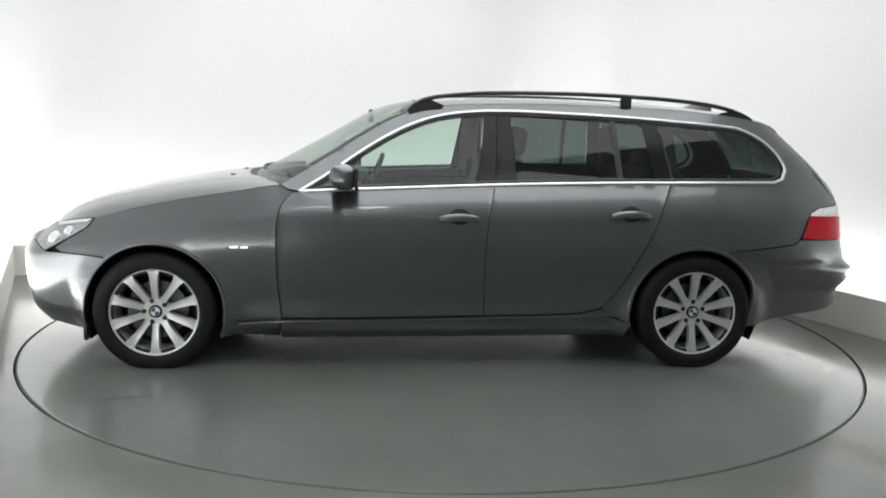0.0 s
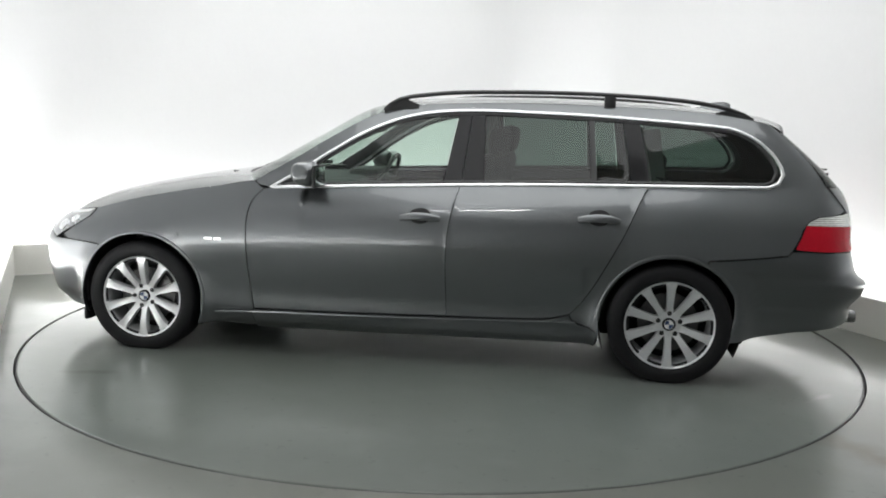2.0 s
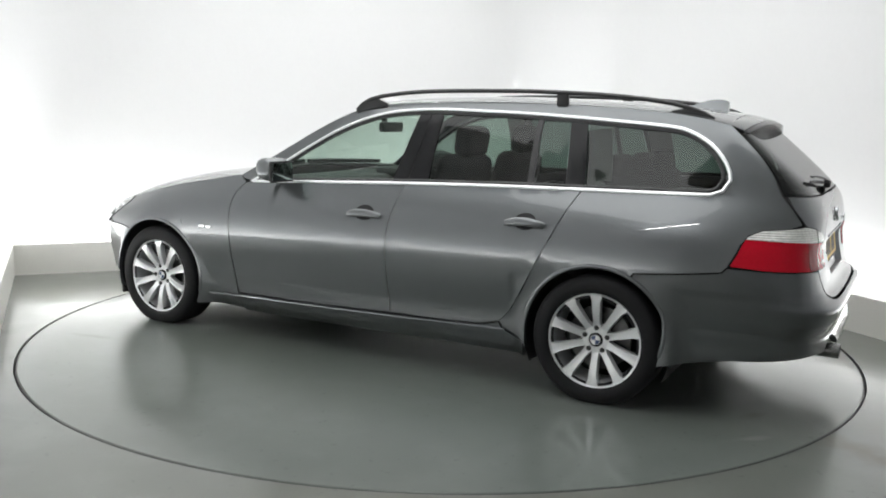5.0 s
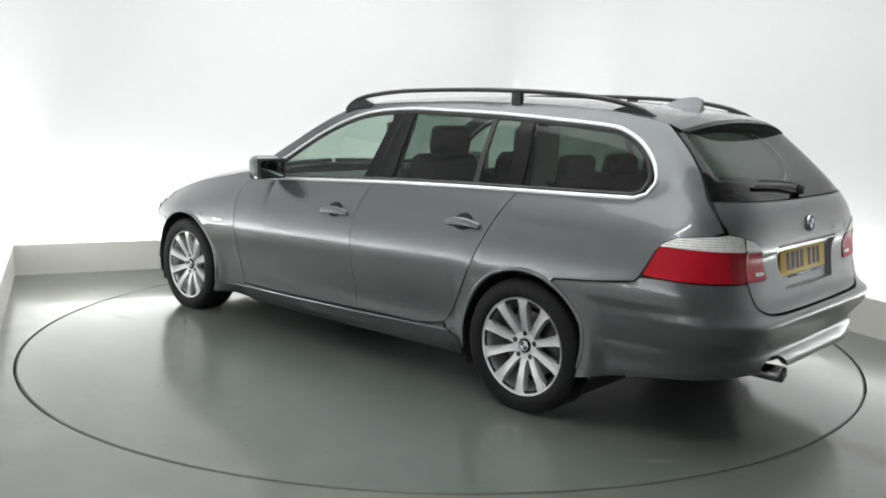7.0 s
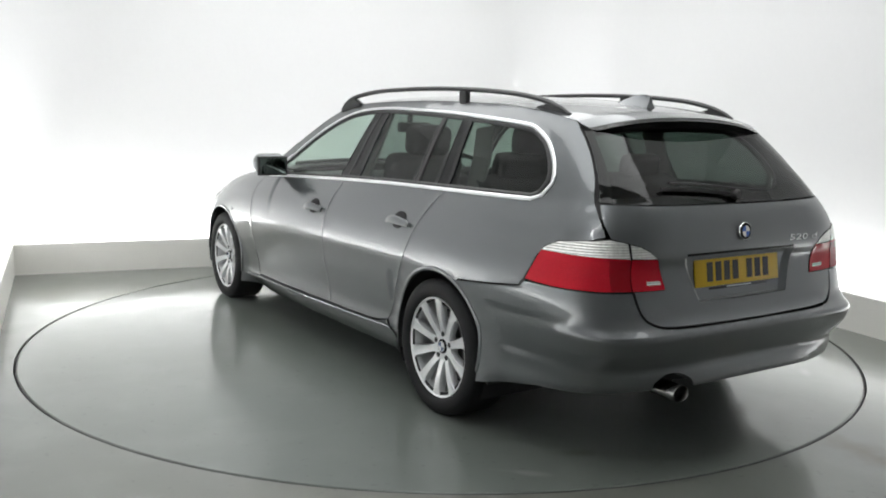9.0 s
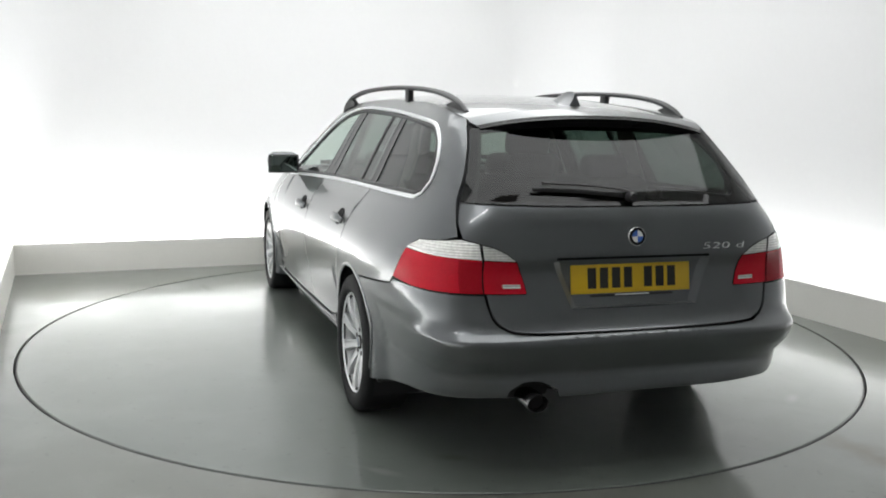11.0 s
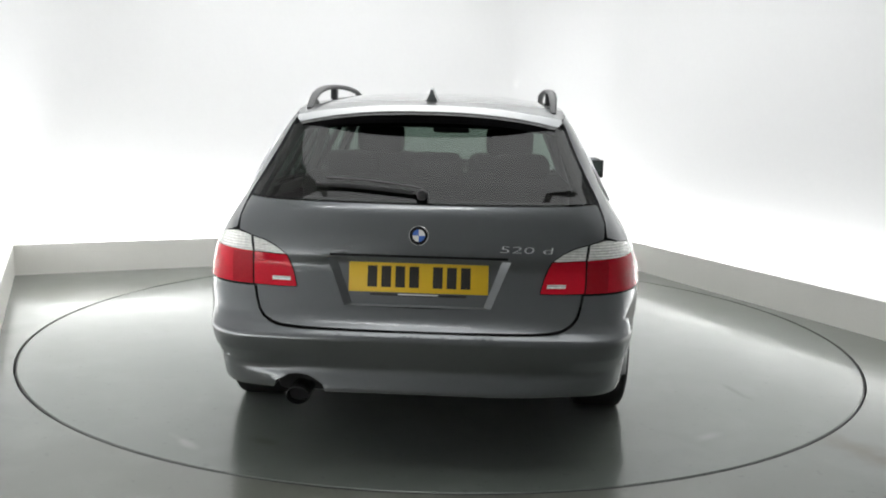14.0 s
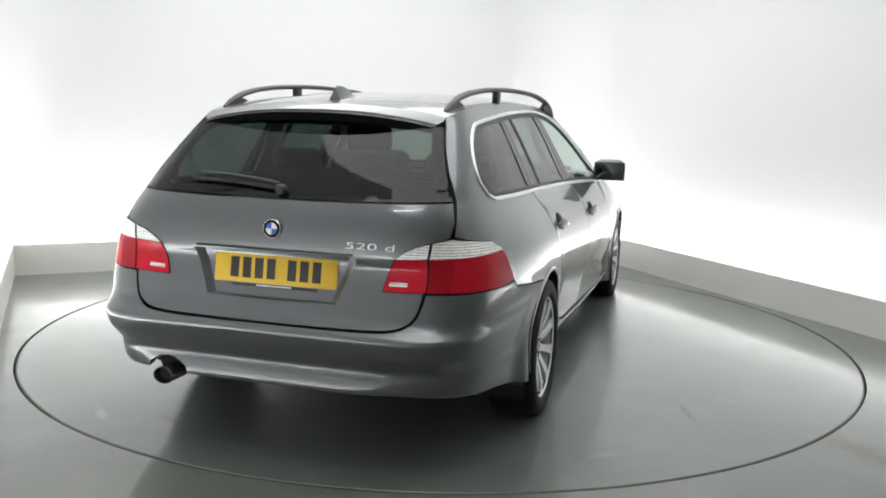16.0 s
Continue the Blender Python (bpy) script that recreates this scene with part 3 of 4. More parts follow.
def build_panels():
    low, top = curve2(DLO_LOW), curve2(DLO_TOP)
    wing = curve2(DOOR_FRONT)[::-1] + [(0.80, 0.968)] + curve2(WING_TOP) + curve2([(1.778, 0.735), (1.87, 0.677), (1.955, 0.622)]) + \
        straight([(1.92, 0.602), (1.70, 0.590)]) + arc(0, 52, 180 + 22) + straight([(1.105, 0.165), (0.806, 0.152), (0.802, 0.235)])
    front_door = curve2(DOOR_FRONT) + curve2(DOOR_LOW[:3])[1:] + curve2(DOOR_MID)[::-1][1:] + [q for q in curve2(DLO_LOW[:3])[::-1]][1:]
    rear_door = curve2(DOOR_MID) + curve2(DOOR_LOW[2:])[1:] + curve2(DOOR_REAR)[::-1][1:] + curve2(DLO_LOW[2:5])[::-1][1:]
    arch_r = arc(1, -15, 116)
    side = S(curve2(DOOR_REAR) + straight([(-0.95, 0.290), (-1.075, 0.255)])[:-1] + arch_r + curve2([(-1.62, 0.652), (-1.80, 0.668), (-2.0, 0.692)]) +
             curve2([(-2.022, 0.718), (-2.07, 0.818), (-2.125, 0.872)])) + \
        R(curve2([(0.735, 0.894), (0.696, 0.908), (0.691, 0.956), (0.668, 1.03), (0.622, 1.12), (0.575, 1.22), (0.545, 1.298)])) + \
        S(curve2(GUTTER)[::-1] + straight([(0.80, 0.968), (0.735, 0.930)])[1:-1] + top[::-1] + curve2([(-1.91, 1.017), (-1.6, 1.012), (-1.31, 1.006)])[1:-1])
    sill = straight([(0.80, 0.235), (0.795, 0.262)])[:-1] + [(x, z - 0.004) for x, z in curve2(DOOR_LOW)] + straight([(-0.95, 0.288), (-1.078, 0.250)]) + straight([(-1.09, 0.225), (-1.08, 0.165), (0.80, 0.150)])
    head = curve2([(2.085, 0.645), (2.05, 0.700), (1.98, 0.737)]) + curve2([(1.90, 0.754), (1.762, 0.773), (1.782, 0.735), (1.875, 0.677), (2.01, 0.602)])
    for sd in (1, -1):
        patch("front_wing", S(wing), PAINT, car, side=sd)
        fd = patch("front_door", S(front_door), PAINT, car, side=sd)
        rd = patch("rear_door", S(rear_door), PAINT, car, side=sd)
        patch("body_side", side, PAINT, car, side=sd, label="rear quarter, roof edge and windscreen pillar in grey paint")
        patch("sill", S(sill), PAINT, car, side=sd, lift=0.009)
        lamp = patch("headlight", S(head), HEADLENS, car, side=sd, lift=0.003, label="clear glassy headlight wrapping round the wing")
        patch("lamp_seal", S(head), GLOSSBLACK, lamp, side=sd, gap=-0.004, depth=0.01, lift=0.0005, edge=0.0)
        brow = curve2([(1.97, 0.737), (1.90, 0.750), (1.775, 0.768)]) + curve2([(1.80, 0.752), (1.90, 0.736), (1.96, 0.724)])
        patch("lamp_brow", S(brow), SATIN, lamp, side=sd, gap=0.0, depth=0.002, lift=0.005, grid=0.015, label="bright strip along the lamp's upper edge")
        door_handle(fd, -0.135, 0.815, sd)
        door_handle(rd, -1.062, 0.838, sd)
        build_windows(sd, low, top)


def build_windows(sd, low, top):
    def between(x0, z0, x1, z1, x2, z2, x3, z3):
        """The part of the window band between two slanting lines (front: low point, high point; rear: low, high)."""
        lo = [q for q in low if q[0] < x0 and q[0] > x2]
        hi = [q for q in top if q[0] < x1 and q[0] > x3]
        return [(x0, z0)] + lo + [(x2, z2), (x3, z3)] + hi + [(x1, z1)]
    # front door pane, pillar covers, rear door panes, quarter pane
    lo = [q for q in low if q[0] > -0.235]
    hi = [q for q in top if q[0] > -0.29]
    patch("front_side_window", S(lo + [(-0.235, 0.977), (-0.29, 1.365)] + hi), GLASS_F, car, gap=0.006, depth=0.004, lift=-0.006, side=sd)
    patch("pillar_cover", S(between(-0.235, 0.977, -0.29, 1.364, -0.335, 0.981, -0.362, 1.367)), GLOSSBLACK, car, depth=0.01, lift=-0.002, side=sd)
    patch("pillar_cover", S(between(-0.335, 0.981, -0.362, 1.367, -0.455, 0.986, -0.435, 1.378)), GLOSSBLACK, car, depth=0.01, lift=-0.002, side=sd)
    patch("rear_side_window", S(between(-0.455, 0.986, -0.435, 1.378, -1.015, 1.0, -0.99, 1.358)), GLASS_R, car, gap=0.002, depth=0.004, lift=-0.006, side=sd)
    patch("window_divider", S(between(-1.015, 1.0, -0.99, 1.358, -1.045, 1.001, -1.02, 1.357)), BLACK, car, gap=0.0, depth=0.012, lift=-0.002, side=sd)
    patch("rear_side_window", S(between(-1.045, 1.001, -1.02, 1.357, -1.215, 1.004, -1.165, 1.350)), GLASS_R, car, gap=0.002, depth=0.004, lift=-0.006, side=sd)
    patch("pillar_cover", S(between(-1.215, 1.004, -1.165, 1.350, -1.318, 1.006, -1.255, 1.344)), GLOSSBLACK, car, depth=0.01, lift=-0.002, side=sd)
    lo = [q for q in low if q[0] < -1.318]
    hi = [q for q in top if q[0] < -1.255]
    patch("quarter_window", S([(-1.318, 1.006)] + lo + hi[1:] + [(-1.255, 1.344)]), GLASS_R, car, gap=0.006, depth=0.004, lift=-0.006, side=sd)
    # bright strip round all side windows
    flip = Matrix.Diagonal((1, sd, 1))
    bm = bmesh.new()
    line = S(low[:-1] + top[:-1])
    path = [flip @ (skin(*q) + skin_normal(*q) * 0.003) for q in line]
    ups = [flip @ skin_normal(*q) for q in line]
    sweep(bm, path, 0.017, 0.010, ups, n=8, closed=True, power=3)
    part("window_trim", bm, SATIN, car, "bright satin strip round the side windows")
    bm = bmesh.new()
    pl = shrink(tidy(line), 0.016)
    sweep(bm, [flip @ (skin(*q) - skin_normal(*q) * 0.004) for q in pl], 0.022, 0.014, [flip @ skin_normal(*q) for q in pl], n=6, closed=True)
    part("window_seal", bm, BLACK, car)


def door_handle(door, x, z, sd):
    """A pull handle over a dark oval that stands for the dished cup."""
    flip = Matrix.Diagonal((1, sd, 1))
    bm = bmesh.new()
    n = 14
    path, ups, w, h = [], [], [], []
    for i in range(n + 1):
        t = i / n
        q = on_side(x + 0.105 - 0.21 * t, z - 0.010 + 0.006 * math.sin(math.pi * t))
        path.append(flip @ (skin(*q) + skin_normal(*q) * (0.008 + 0.022 * math.sin(math.pi * t) ** 0.7)))
        ups.append(flip @ skin_normal(*q))
        w.append(0.018 + 0.024 * math.sin(math.pi * (0.06 + 0.88 * t)) ** 0.6)
        h.append(0.012 + 0.008 * math.sin(math.pi * t))
    sweep(bm, path, w, h, ups, n=12, power=2.6)
    part("handle", bm, PAINT, door)
    # flat near-black oval: the shade inside the cup as colour
    cup = []
    for k in range(28):
        a = 2 * math.pi * k / 28
        cup.append(on_side(x + 0.058 * math.cos(a), z + 0.004 + 0.040 * math.sin(a)))
    patch("handle_cup_shade", cup, SHADE, door, gap=0.0, depth=0.002, lift=0.004, grid=0.015, side=sd)


def skin_at(q, lift=0.0):
    return skin(*q) + skin_normal(*q) * lift


def build_tail():
    # tailgate lower panel
    half = R(curve2([(0.0, 0.562), (0.20, 0.563), (0.44, 0.568), (0.535, 0.582), (0.585, 0.622), (0.606, 0.71)])) + R(straight([(0.612, 0.712), (0.625, 0.878)], 0.03)) + \
        R(curve2([(0.640, 0.890), (0.683, 0.903), (0.687, 0.955), (0.662, 1.020)])) + R(curve2([(0.655, 1.022), (0.3, 1.014), (0.0, 1.012)]))
    notch = R(straight([(0.0, 0.822), (0.343, 0.815), (0.272, 0.640), (0.0, 0.636)]))
    left = [(REAR_MID, z) for _, z in R([(0.0, 0.562)])] + half[1:-1] + [(REAR_MID, 1.012)] + [(REAR_MID, 0.95), (REAR_MID, 0.88), (REAR_MID, 0.822)] + notch[1:-1] + [(REAR_MID, 0.636), (REAR_MID, 0.60)]
    right = [(2 * REAR_MID - q[0], q[1]) for q in left]
    gate = patch("tailgate", [left, right], PAINT, car, grid=0.028, gap=0.0, depth=0.006, edge=0.0)
    # sloping sides and back of the plate's recess
    loop = straight([(0.343, 0.815), (0.272, 0.640), (-0.272, 0.640), (-0.343, 0.815), (0.0, 0.822), (0.343, 0.815)])[:-1]
    inner = [(y * 0.90, 0.728 + (z - 0.728) * 0.90) for y, z in loop]
    n = len(loop)
    verts = [skin_at(on_rear(*q), 0.0) for q in loop] + [skin_at(on_rear(*q), -0.020) for q in inner]
    faces = [(k, (k + 1) % n, n + (k + 1) % n, n + k) for k in range(n)]
    bm = bmesh.new()
    vs = [bm.verts.new(v) for v in verts]
    for f in faces:
        bm.faces.new([vs[k] for k in f])
    part("recess_edge", bm, PAINT, gate)
    patch("plate_recess", [on_rear(*q) for q in inner], PAINT, gate, gap=-0.001, depth=0.002, lift=-0.020, edge=0.0)
    # rear window
    half = R(curve2([(0.0, 1.018), (0.3, 1.020), (0.660, 1.028)])) + R(curve2([(0.663, 1.03), (0.617, 1.12), (0.570, 1.22), (0.540, 1.295)])) + R(curve2([(0.53, 1.300), (0.3, 1.322), (0.0, 1.328)]))
    patch("rear_window", both(half[1:-1], REAR_MID), GLASS_B, car, depth=0.005, lift=-0.003)
    for sd in (1, -1):
        band = R(curve2([(0.660, 1.03), (0.614, 1.12), (0.567, 1.22), (0.538, 1.295)])) + R(curve2([(0.510, 1.298), (0.54, 1.22), (0.588, 1.12), (0.634, 1.03)]))
        patch("window_border", band, GLOSSBLACK, car, gap=0.001, depth=0.002, lift=-0.008, side=sd)
    # bumper
    half = R([(0.0, 0.557), (0.10, 0.557)]) + R(curve2([(0.20, 0.557), (0.44, 0.561), (0.542, 0.576), (0.592, 0.619), (0.613, 0.700)])) + \
        S(curve2([(-2.165, 0.708), (-2.02, 0.712), (-2.0, 0.690), (-1.80, 0.665), (-1.615, 0.648)])) + S(arc(1, 118, 193)) + \
        S(curve2([(-1.80, 0.225), (-1.95, 0.255), (-2.12, 0.285)])) + R(curve2([(0.70, 0.305), (0.60, 0.318), (0.53, 0.322)])) + \
        R(curve2([(0.520, 0.350), (0.47, 0.378), (0.40, 0.378), (0.345, 0.350)])) + R(straight([(0.335, 0.322), (0.0, 0.322)]))
    right = R([(0.0, 0.557), (0.10, 0.557)]) + R(curve2([(0.20, 0.557), (0.44, 0.561), (0.542, 0.576), (0.592, 0.619), (0.613, 0.700)])) + \
        S(curve2([(-2.165, 0.708), (-2.02, 0.712), (-2.0, 0.690), (-1.80, 0.665), (-1.615, 0.648)])) + S(arc(1, 118, 193)) + \
        S(curve2([(-1.80, 0.225), (-1.95, 0.255), (-2.12, 0.285)])) + R(curve2([(0.70, 0.305), (0.60, 0.318), (0.53, 0.322)])) + R(straight([(0.5, 0.322), (0.0, 0.322)]))
    whole = half[1:-1] + [(2 * REAR_MID - s_, z) for s_, z in reversed(right[1:-1])]
    patch("rear_bumper", whole, PAINT, car, grid=0.015, depth=0.03)
    # lamps
    for sd in (1, -1):
        low_edge = R(curve2([(0.619, 0.706), (0.70, 0.708)])) + S(curve2([(-2.165, 0.712), (-2.03, 0.722)]))
        red = low_edge + S(curve2([(-2.03, 0.724), (-2.055, 0.780), (-2.0865, 0.840)])) + R(straight([(0.70, 0.8315), (0.622, 0.8275)]))
        clear = S([(-2.0868, 0.8405)]) + S(curve2([(-2.10, 0.856), (-2.15, 0.880)])) + R(curve2([(0.728, 0.892), (0.690, 0.898), (0.630, 0.885)])) + R(straight([(0.622, 0.828), (0.70, 0.832)]))
        lamp = patch("tail_light", red, RED, car, gap=0.0004, depth=0.03, lift=0.004, side=sd, label="red tail light with a clear upper lens")
        patch("clear_lens", clear, CLEARLENS, lamp, gap=0.0004, depth=0.03, lift=0.004, side=sd)
        red2 = R(curve2([(0.614, 0.706), (0.54, 0.703), (0.455, 0.702)]) + curve2([(0.453, 0.706), (0.466, 0.755), (0.492, 0.818)]) + straight([(0.50, 0.820), (0.614, 0.826)]))
        clear2 = R(curve2([(0.496, 0.823), (0.535, 0.852), (0.578, 0.872), (0.622, 0.882)]) + straight([(0.620, 0.879), (0.614, 0.829), (0.52, 0.824)]))
        lamp2 = patch("tailgate_light", red2, RED, car, gap=0.0004, depth=0.03, lift=0.004, side=sd, label="inner red lamp on the tailgate")
        patch("clear_lens", clear2, CLEARLENS, lamp2, gap=0.0004, depth=0.03, lift=0.004, side=sd)
        rim = low_edge + S(curve2([(-2.03, 0.724), (-2.055, 0.780), (-2.10, 0.856), (-2.15, 0.880)])) + R(curve2([(0.728, 0.892), (0.690, 0.898), (0.630, 0.885)])) + R(straight([(0.6185, 0.876), (0.6185, 0.712)]))
        patch("lamp_seal", rim, GLOSSBLACK, lamp, gap=-0.0030, depth=0.01, lift=0.0015, side=sd, edge=0.0)
        rim = R(curve2([(0.614, 0.706), (0.54, 0.703), (0.455, 0.702)]) + curve2([(0.453, 0.706), (0.466, 0.755), (0.492, 0.818), (0.535, 0.852), (0.578, 0.872), (0.616, 0.881)]) + straight([(0.6155, 0.874), (0.6155, 0.712)]))
        patch("lamp_seal", rim, GLOSSBLACK, lamp2, gap=-0.0025, depth=0.01, lift=0.0015, side=sd, edge=0.0)
        dark = R(straight([(0.70, 0.712), (0.622, 0.709), (0.622, 0.822), (0.70, 0.826)]))
        patch("dark_lens", dark, DARKRED, lamp, gap=0.0, depth=0.001, lift=0.0055, side=sd)
        bar = R(straight([(0.475, 0.722), (0.545, 0.724), (0.545, 0.738), (0.478, 0.736)]))
        patch("reversing_lens", bar, CLEARLENS, lamp2, gap=0.0, depth=0.001, lift=0.006, side=sd)
    return gate


def build_top():
    gut = curve2(GUTTER, 0.05)
    zc = hermite([-2.0, -1.95, -1.8, -1.64, -1.36, -1.04, -0.72, -0.41, -0.1, 0.06], [1.372, 1.380, 1.402, 1.419, 1.440, 1.453, 1.459, 1.457, 1.447, 1.433])
    roof_e = [skin(*on_side(*q)) for q in gut if q[0] < 0.07]
    ruled("roof", roof_e, [(e.x + 0.02 * max(0, min(1, (e.x + 0.2) / 0.26)), zc(e.x)) for e in roof_e], PAINT, car, px=2, pz=2.6)
    pil = [q for q in gut if q[0] > 0.04]
    w_e = [skin(*on_side(*q)) for q in pil]
    n = len(w_e)
    zs = hermite([0.06, 0.26, 0.56, 0.92, 1.02], [1.433, 1.390, 1.232, 1.032, 0.985])
    cx = [1.02 + (0.08 - 1.02) * i / (n - 1) for i in range(n)]
    ruled("windscreen", w_e, [(x, zs(x)) for x in cx], GLASS_F, car, px=2.4, pz=2.4)
    # bonnet
    hz = hermite([0.80, 1.03, 1.25, 1.477, 1.793, 1.95, 2.077, 2.126, 2.17, 2.22], [0.99, 0.985, 0.968, 0.932, 0.868, 0.822, 0.762, 0.712, 0.67, 0.62])
    wt = curve2(WING_TOP + [(1.90, 0.756), (1.98, 0.739), (2.05, 0.702), (2.09, 0.655)], 0.05)
    b_e = [skin(*on_side(*q)) for q in wt]
    m = len(b_e)
    cen = [(0.93 + (2.22 - 0.93) * i / (m - 1)) for i in range(m)]
    ruled("bonnet", b_e, [(x, hz(x)) for x in cen], PAINT, car, nv=56, px=2.2, pz=4.6)
    # cowl with wipers below the windscreen
    bm = bmesh.new()
    path = [(0.985 - 0.24 * (abs(y) / 0.7) ** 2.2, y, 0.992 - 0.02 * (abs(y) / 0.7)) for y in [(-0.72 + 1.44 * k / 16) for k in range(17)]]
    sweep(bm, path, 0.14, 0.02, n=8)
    part("cowl", bm, BLACK, car)


def build_front_bumper():
    half = S(arc(0, -14, 50)) + S(straight([(1.70, 0.587), (1.92, 0.599), (2.01, 0.600)])) + S(curve2([(2.085, 0.640), (2.14, 0.652)])) + \
        [(FRONT_MID - 0.3, 0.655), (FRONT_MID - 0.15, 0.655), (FRONT_MID, 0.655)]
    low = [(FRONT_MID, 0.17), (FRONT_MID - 0.2, 0.17), (FRONT_MID - 0.4, 0.175)] + S(curve2([(1.99, 0.19), (1.88, 0.165), (1.80, 0.155)]))
    up, dn = half[:-1], low[1:]
    whole = up + [(2 * FRONT_MID - s_, z) for s_, z in reversed(up)] + [(2 * FRONT_MID - s_, z) for s_, z in reversed(dn)] + dn
    patch("front_bumper", whole, PAINT, car, grid=0.035)


def build_core():
    """Dark inner body that closes the gaps: floor pan, inner flanks, wheel housings."""
    for sd in (1, -1):
        flip = Matrix.Diagonal((1, sd, 1))
        out = S(straight([(-0.98, 0.19), (0.98, 0.19)]) + arc(0, 195, -10, grow=0.03) + straight([(1.95, 0.2), (2.0, 0.64), (1.6, 0.80), (0.75, 0.90), (-2.05, 0.98)]) + straight([(-2.2, 0.9), (-2.2, 0.33), (-1.9, 0.27)]) + arc(1, 190, -10, grow=0.03))
        patch("inner_flank", out, SHADE, car, gap=0.0, depth=0.01, lift=-0.030, grid=0.06, side=sd)
        for cx, cz, r in ARCHES:
            bm = bmesh.new()
            n = 24
            rows = []
            for k in range(n + 1):
                a = radians(-25 + 230 * k / n)
                x, z = cx + (r + 0.012) * math.cos(a), cz + (r + 0.012) * math.sin(a)
                rows.append([bm.verts.new((x, sd * y, z)) for y in (0.872, 0.50)])
            for a, b in zip(rows, rows[1:]):
                bm.faces.new((a[0], b[0], b[1], a[1]))
            bm.faces.new([q[1] for q in rows])
            part("wheel_housing", bm, SHADE, car)
    bm = bmesh.new()
    box(bm, 0.10, 0, 0.22, 3.9, 1.0, 0.08, 0.02)
    box(bm, 0.0, 0, 0.21, 1.9, 1.52, 0.08, 0.02)
    box(bm, -2.05, 0, 0.35, 0.5, 1.2, 0.10, 0.03)
    part("floor_pan", bm, SHADE, car)
    half = [(REAR_MID, 0.34)] + R([(0.3, 0.34), (0.5, 0.36), (0.62, 0.4), (0.66, 0.9), (0.64, 1.0), (0.3, 1.0)]) + [(REAR_MID, 1.0)]
    whole = tidy(straight(both(half[1:-1], REAR_MID)))
    patch("inner_tail", whole, SHADE, car, gap=0.0, depth=0.01, lift=-0.075, grid=0.06)


def build_wheel(cx, sd):
    wheel = new("wheel")
    wheel.parent = car
    wheel.matrix_basis = pose(cx, sd * 0.790, 0.298 if cx > 0 else 0.305) @ pose(0, 0, 0, 0, 0, 0 if sd > 0 else 180)
    tagged(wheel, "black tyre on a silver ten-spoke alloy rim")
    bm = bmesh.new()
    prof = [(0.205, -0.09), (0.225, -0.105), (0.26, -0.112), (0.29, -0.110), (0.306, -0.100), (0.314, -0.085), (0.315, -0.03), (0.315, 0.03), (0.314, 0.085), (0.306, 0.100), (0.291, 0.110), (0.275, 0.1125), (0.262, 0.113), (0.245, 0.111), (0.236, 0.105), (0.232, 0.098), (0.205, 0.09)]
    lathe(bm, prof, 72, close=False)
    # the tyre flattens where it carries the car
    ground = 0.001 - (0.298 if cx > 0 else 0.305)
    for v in bm.verts:
        if v.co.z < ground:
            v.co.y *= 1 + 1.2 * (ground - v.co.z)
            v.co.z = ground
    part("tyre", bm, RUBBER, wheel)
    bm = bmesh.new()
    lathe(bm, [(0.205, -0.09), (0.203, 0.04), (0.208, 0.072), (0.214, 0.088), (0.219, 0.094), (0.225, 0.099), (0.2285, 0.100), (0.231, 0.095), (0.225, 0.085)], 72, close=False)
    part("rim", bm, ALLOY, wheel)
    for k in range(10):
        bm = bmesh.new()
        n = 12
        rows = []
        for i in range(n + 1):
            t = i / n
            r = 0.048 + 0.174 * t
            hw = 0.0140 + 0.0105 * t + 0.010 * ease(t, 0.84, 1.0) + 0.007 * (1 - ease(t, 0.0, 0.30))
            y = 0.064 + 0.033 * math.sin(t * math.pi * 0.5)
            rows.append([bm.verts.new(q) for q in ((-hw * 1.04, y - 0.034, r), (-hw, y - 0.006, r), (-hw * 0.86, y - 0.001, r), (-hw * 0.45, y - 0.0022, r), (0, y - 0.0030, r), (hw * 0.45, y - 0.0022, r), (hw * 0.86, y - 0.001, r), (hw, y - 0.006, r), (hw * 1.04, y - 0.034, r))])
        for a, b in zip(rows, rows[1:]):
            for j in range(8):
                bm.faces.new((a[j], a[j + 1], b[j + 1], b[j]))
        bmesh.ops.rotate(bm, verts=bm.verts, cent=(0, 0, 0), matrix=Matrix.Rotation(2 * math.pi * k / 10, 3, "Y"))
        part("spoke", bm, ALLOY, wheel, angle=30)
    bm = bmesh.new()
    lathe(bm, [(0.074, 0.030), (0.073, 0.058), (0.066, 0.066), (0.036, 0.066), (0.034, 0.060)], 40)
    part("hub", bm, ALLOY, wheel)
    bm = bmesh.new()
    lathe(bm, [(0.033, 0.05), (0.033, 0.068), (0.030, 0.071), (0.002, 0.072)], 32)
    part("centre_cap", bm, GLOSSBLACK, wheel)
    bm = bmesh.new()
    lathe(bm, [(0.0245, 0.070), (0.0245, 0.0735), (0.002, 0.0735)], 24)
    part("cap_disc", bm, WHITE, wheel)
    bm = bmesh.new()
    for q in (0, 2):
        fan = [bm.verts.new((0, 0.0745, 0))] + [bm.verts.new((0.022 * math.cos(a), 0.0745, 0.022 * math.sin(a))) for a in [math.pi / 2 * (q + i / 6) for i in range(7)]]
        for i in range(1, 7):
            bm.faces.new((fan[0], fan[i], fan[i + 1]))
    part("cap_quarter", bm, DARKBLUE, wheel)
    bolts = radians(18 if cx > 0 else 0)
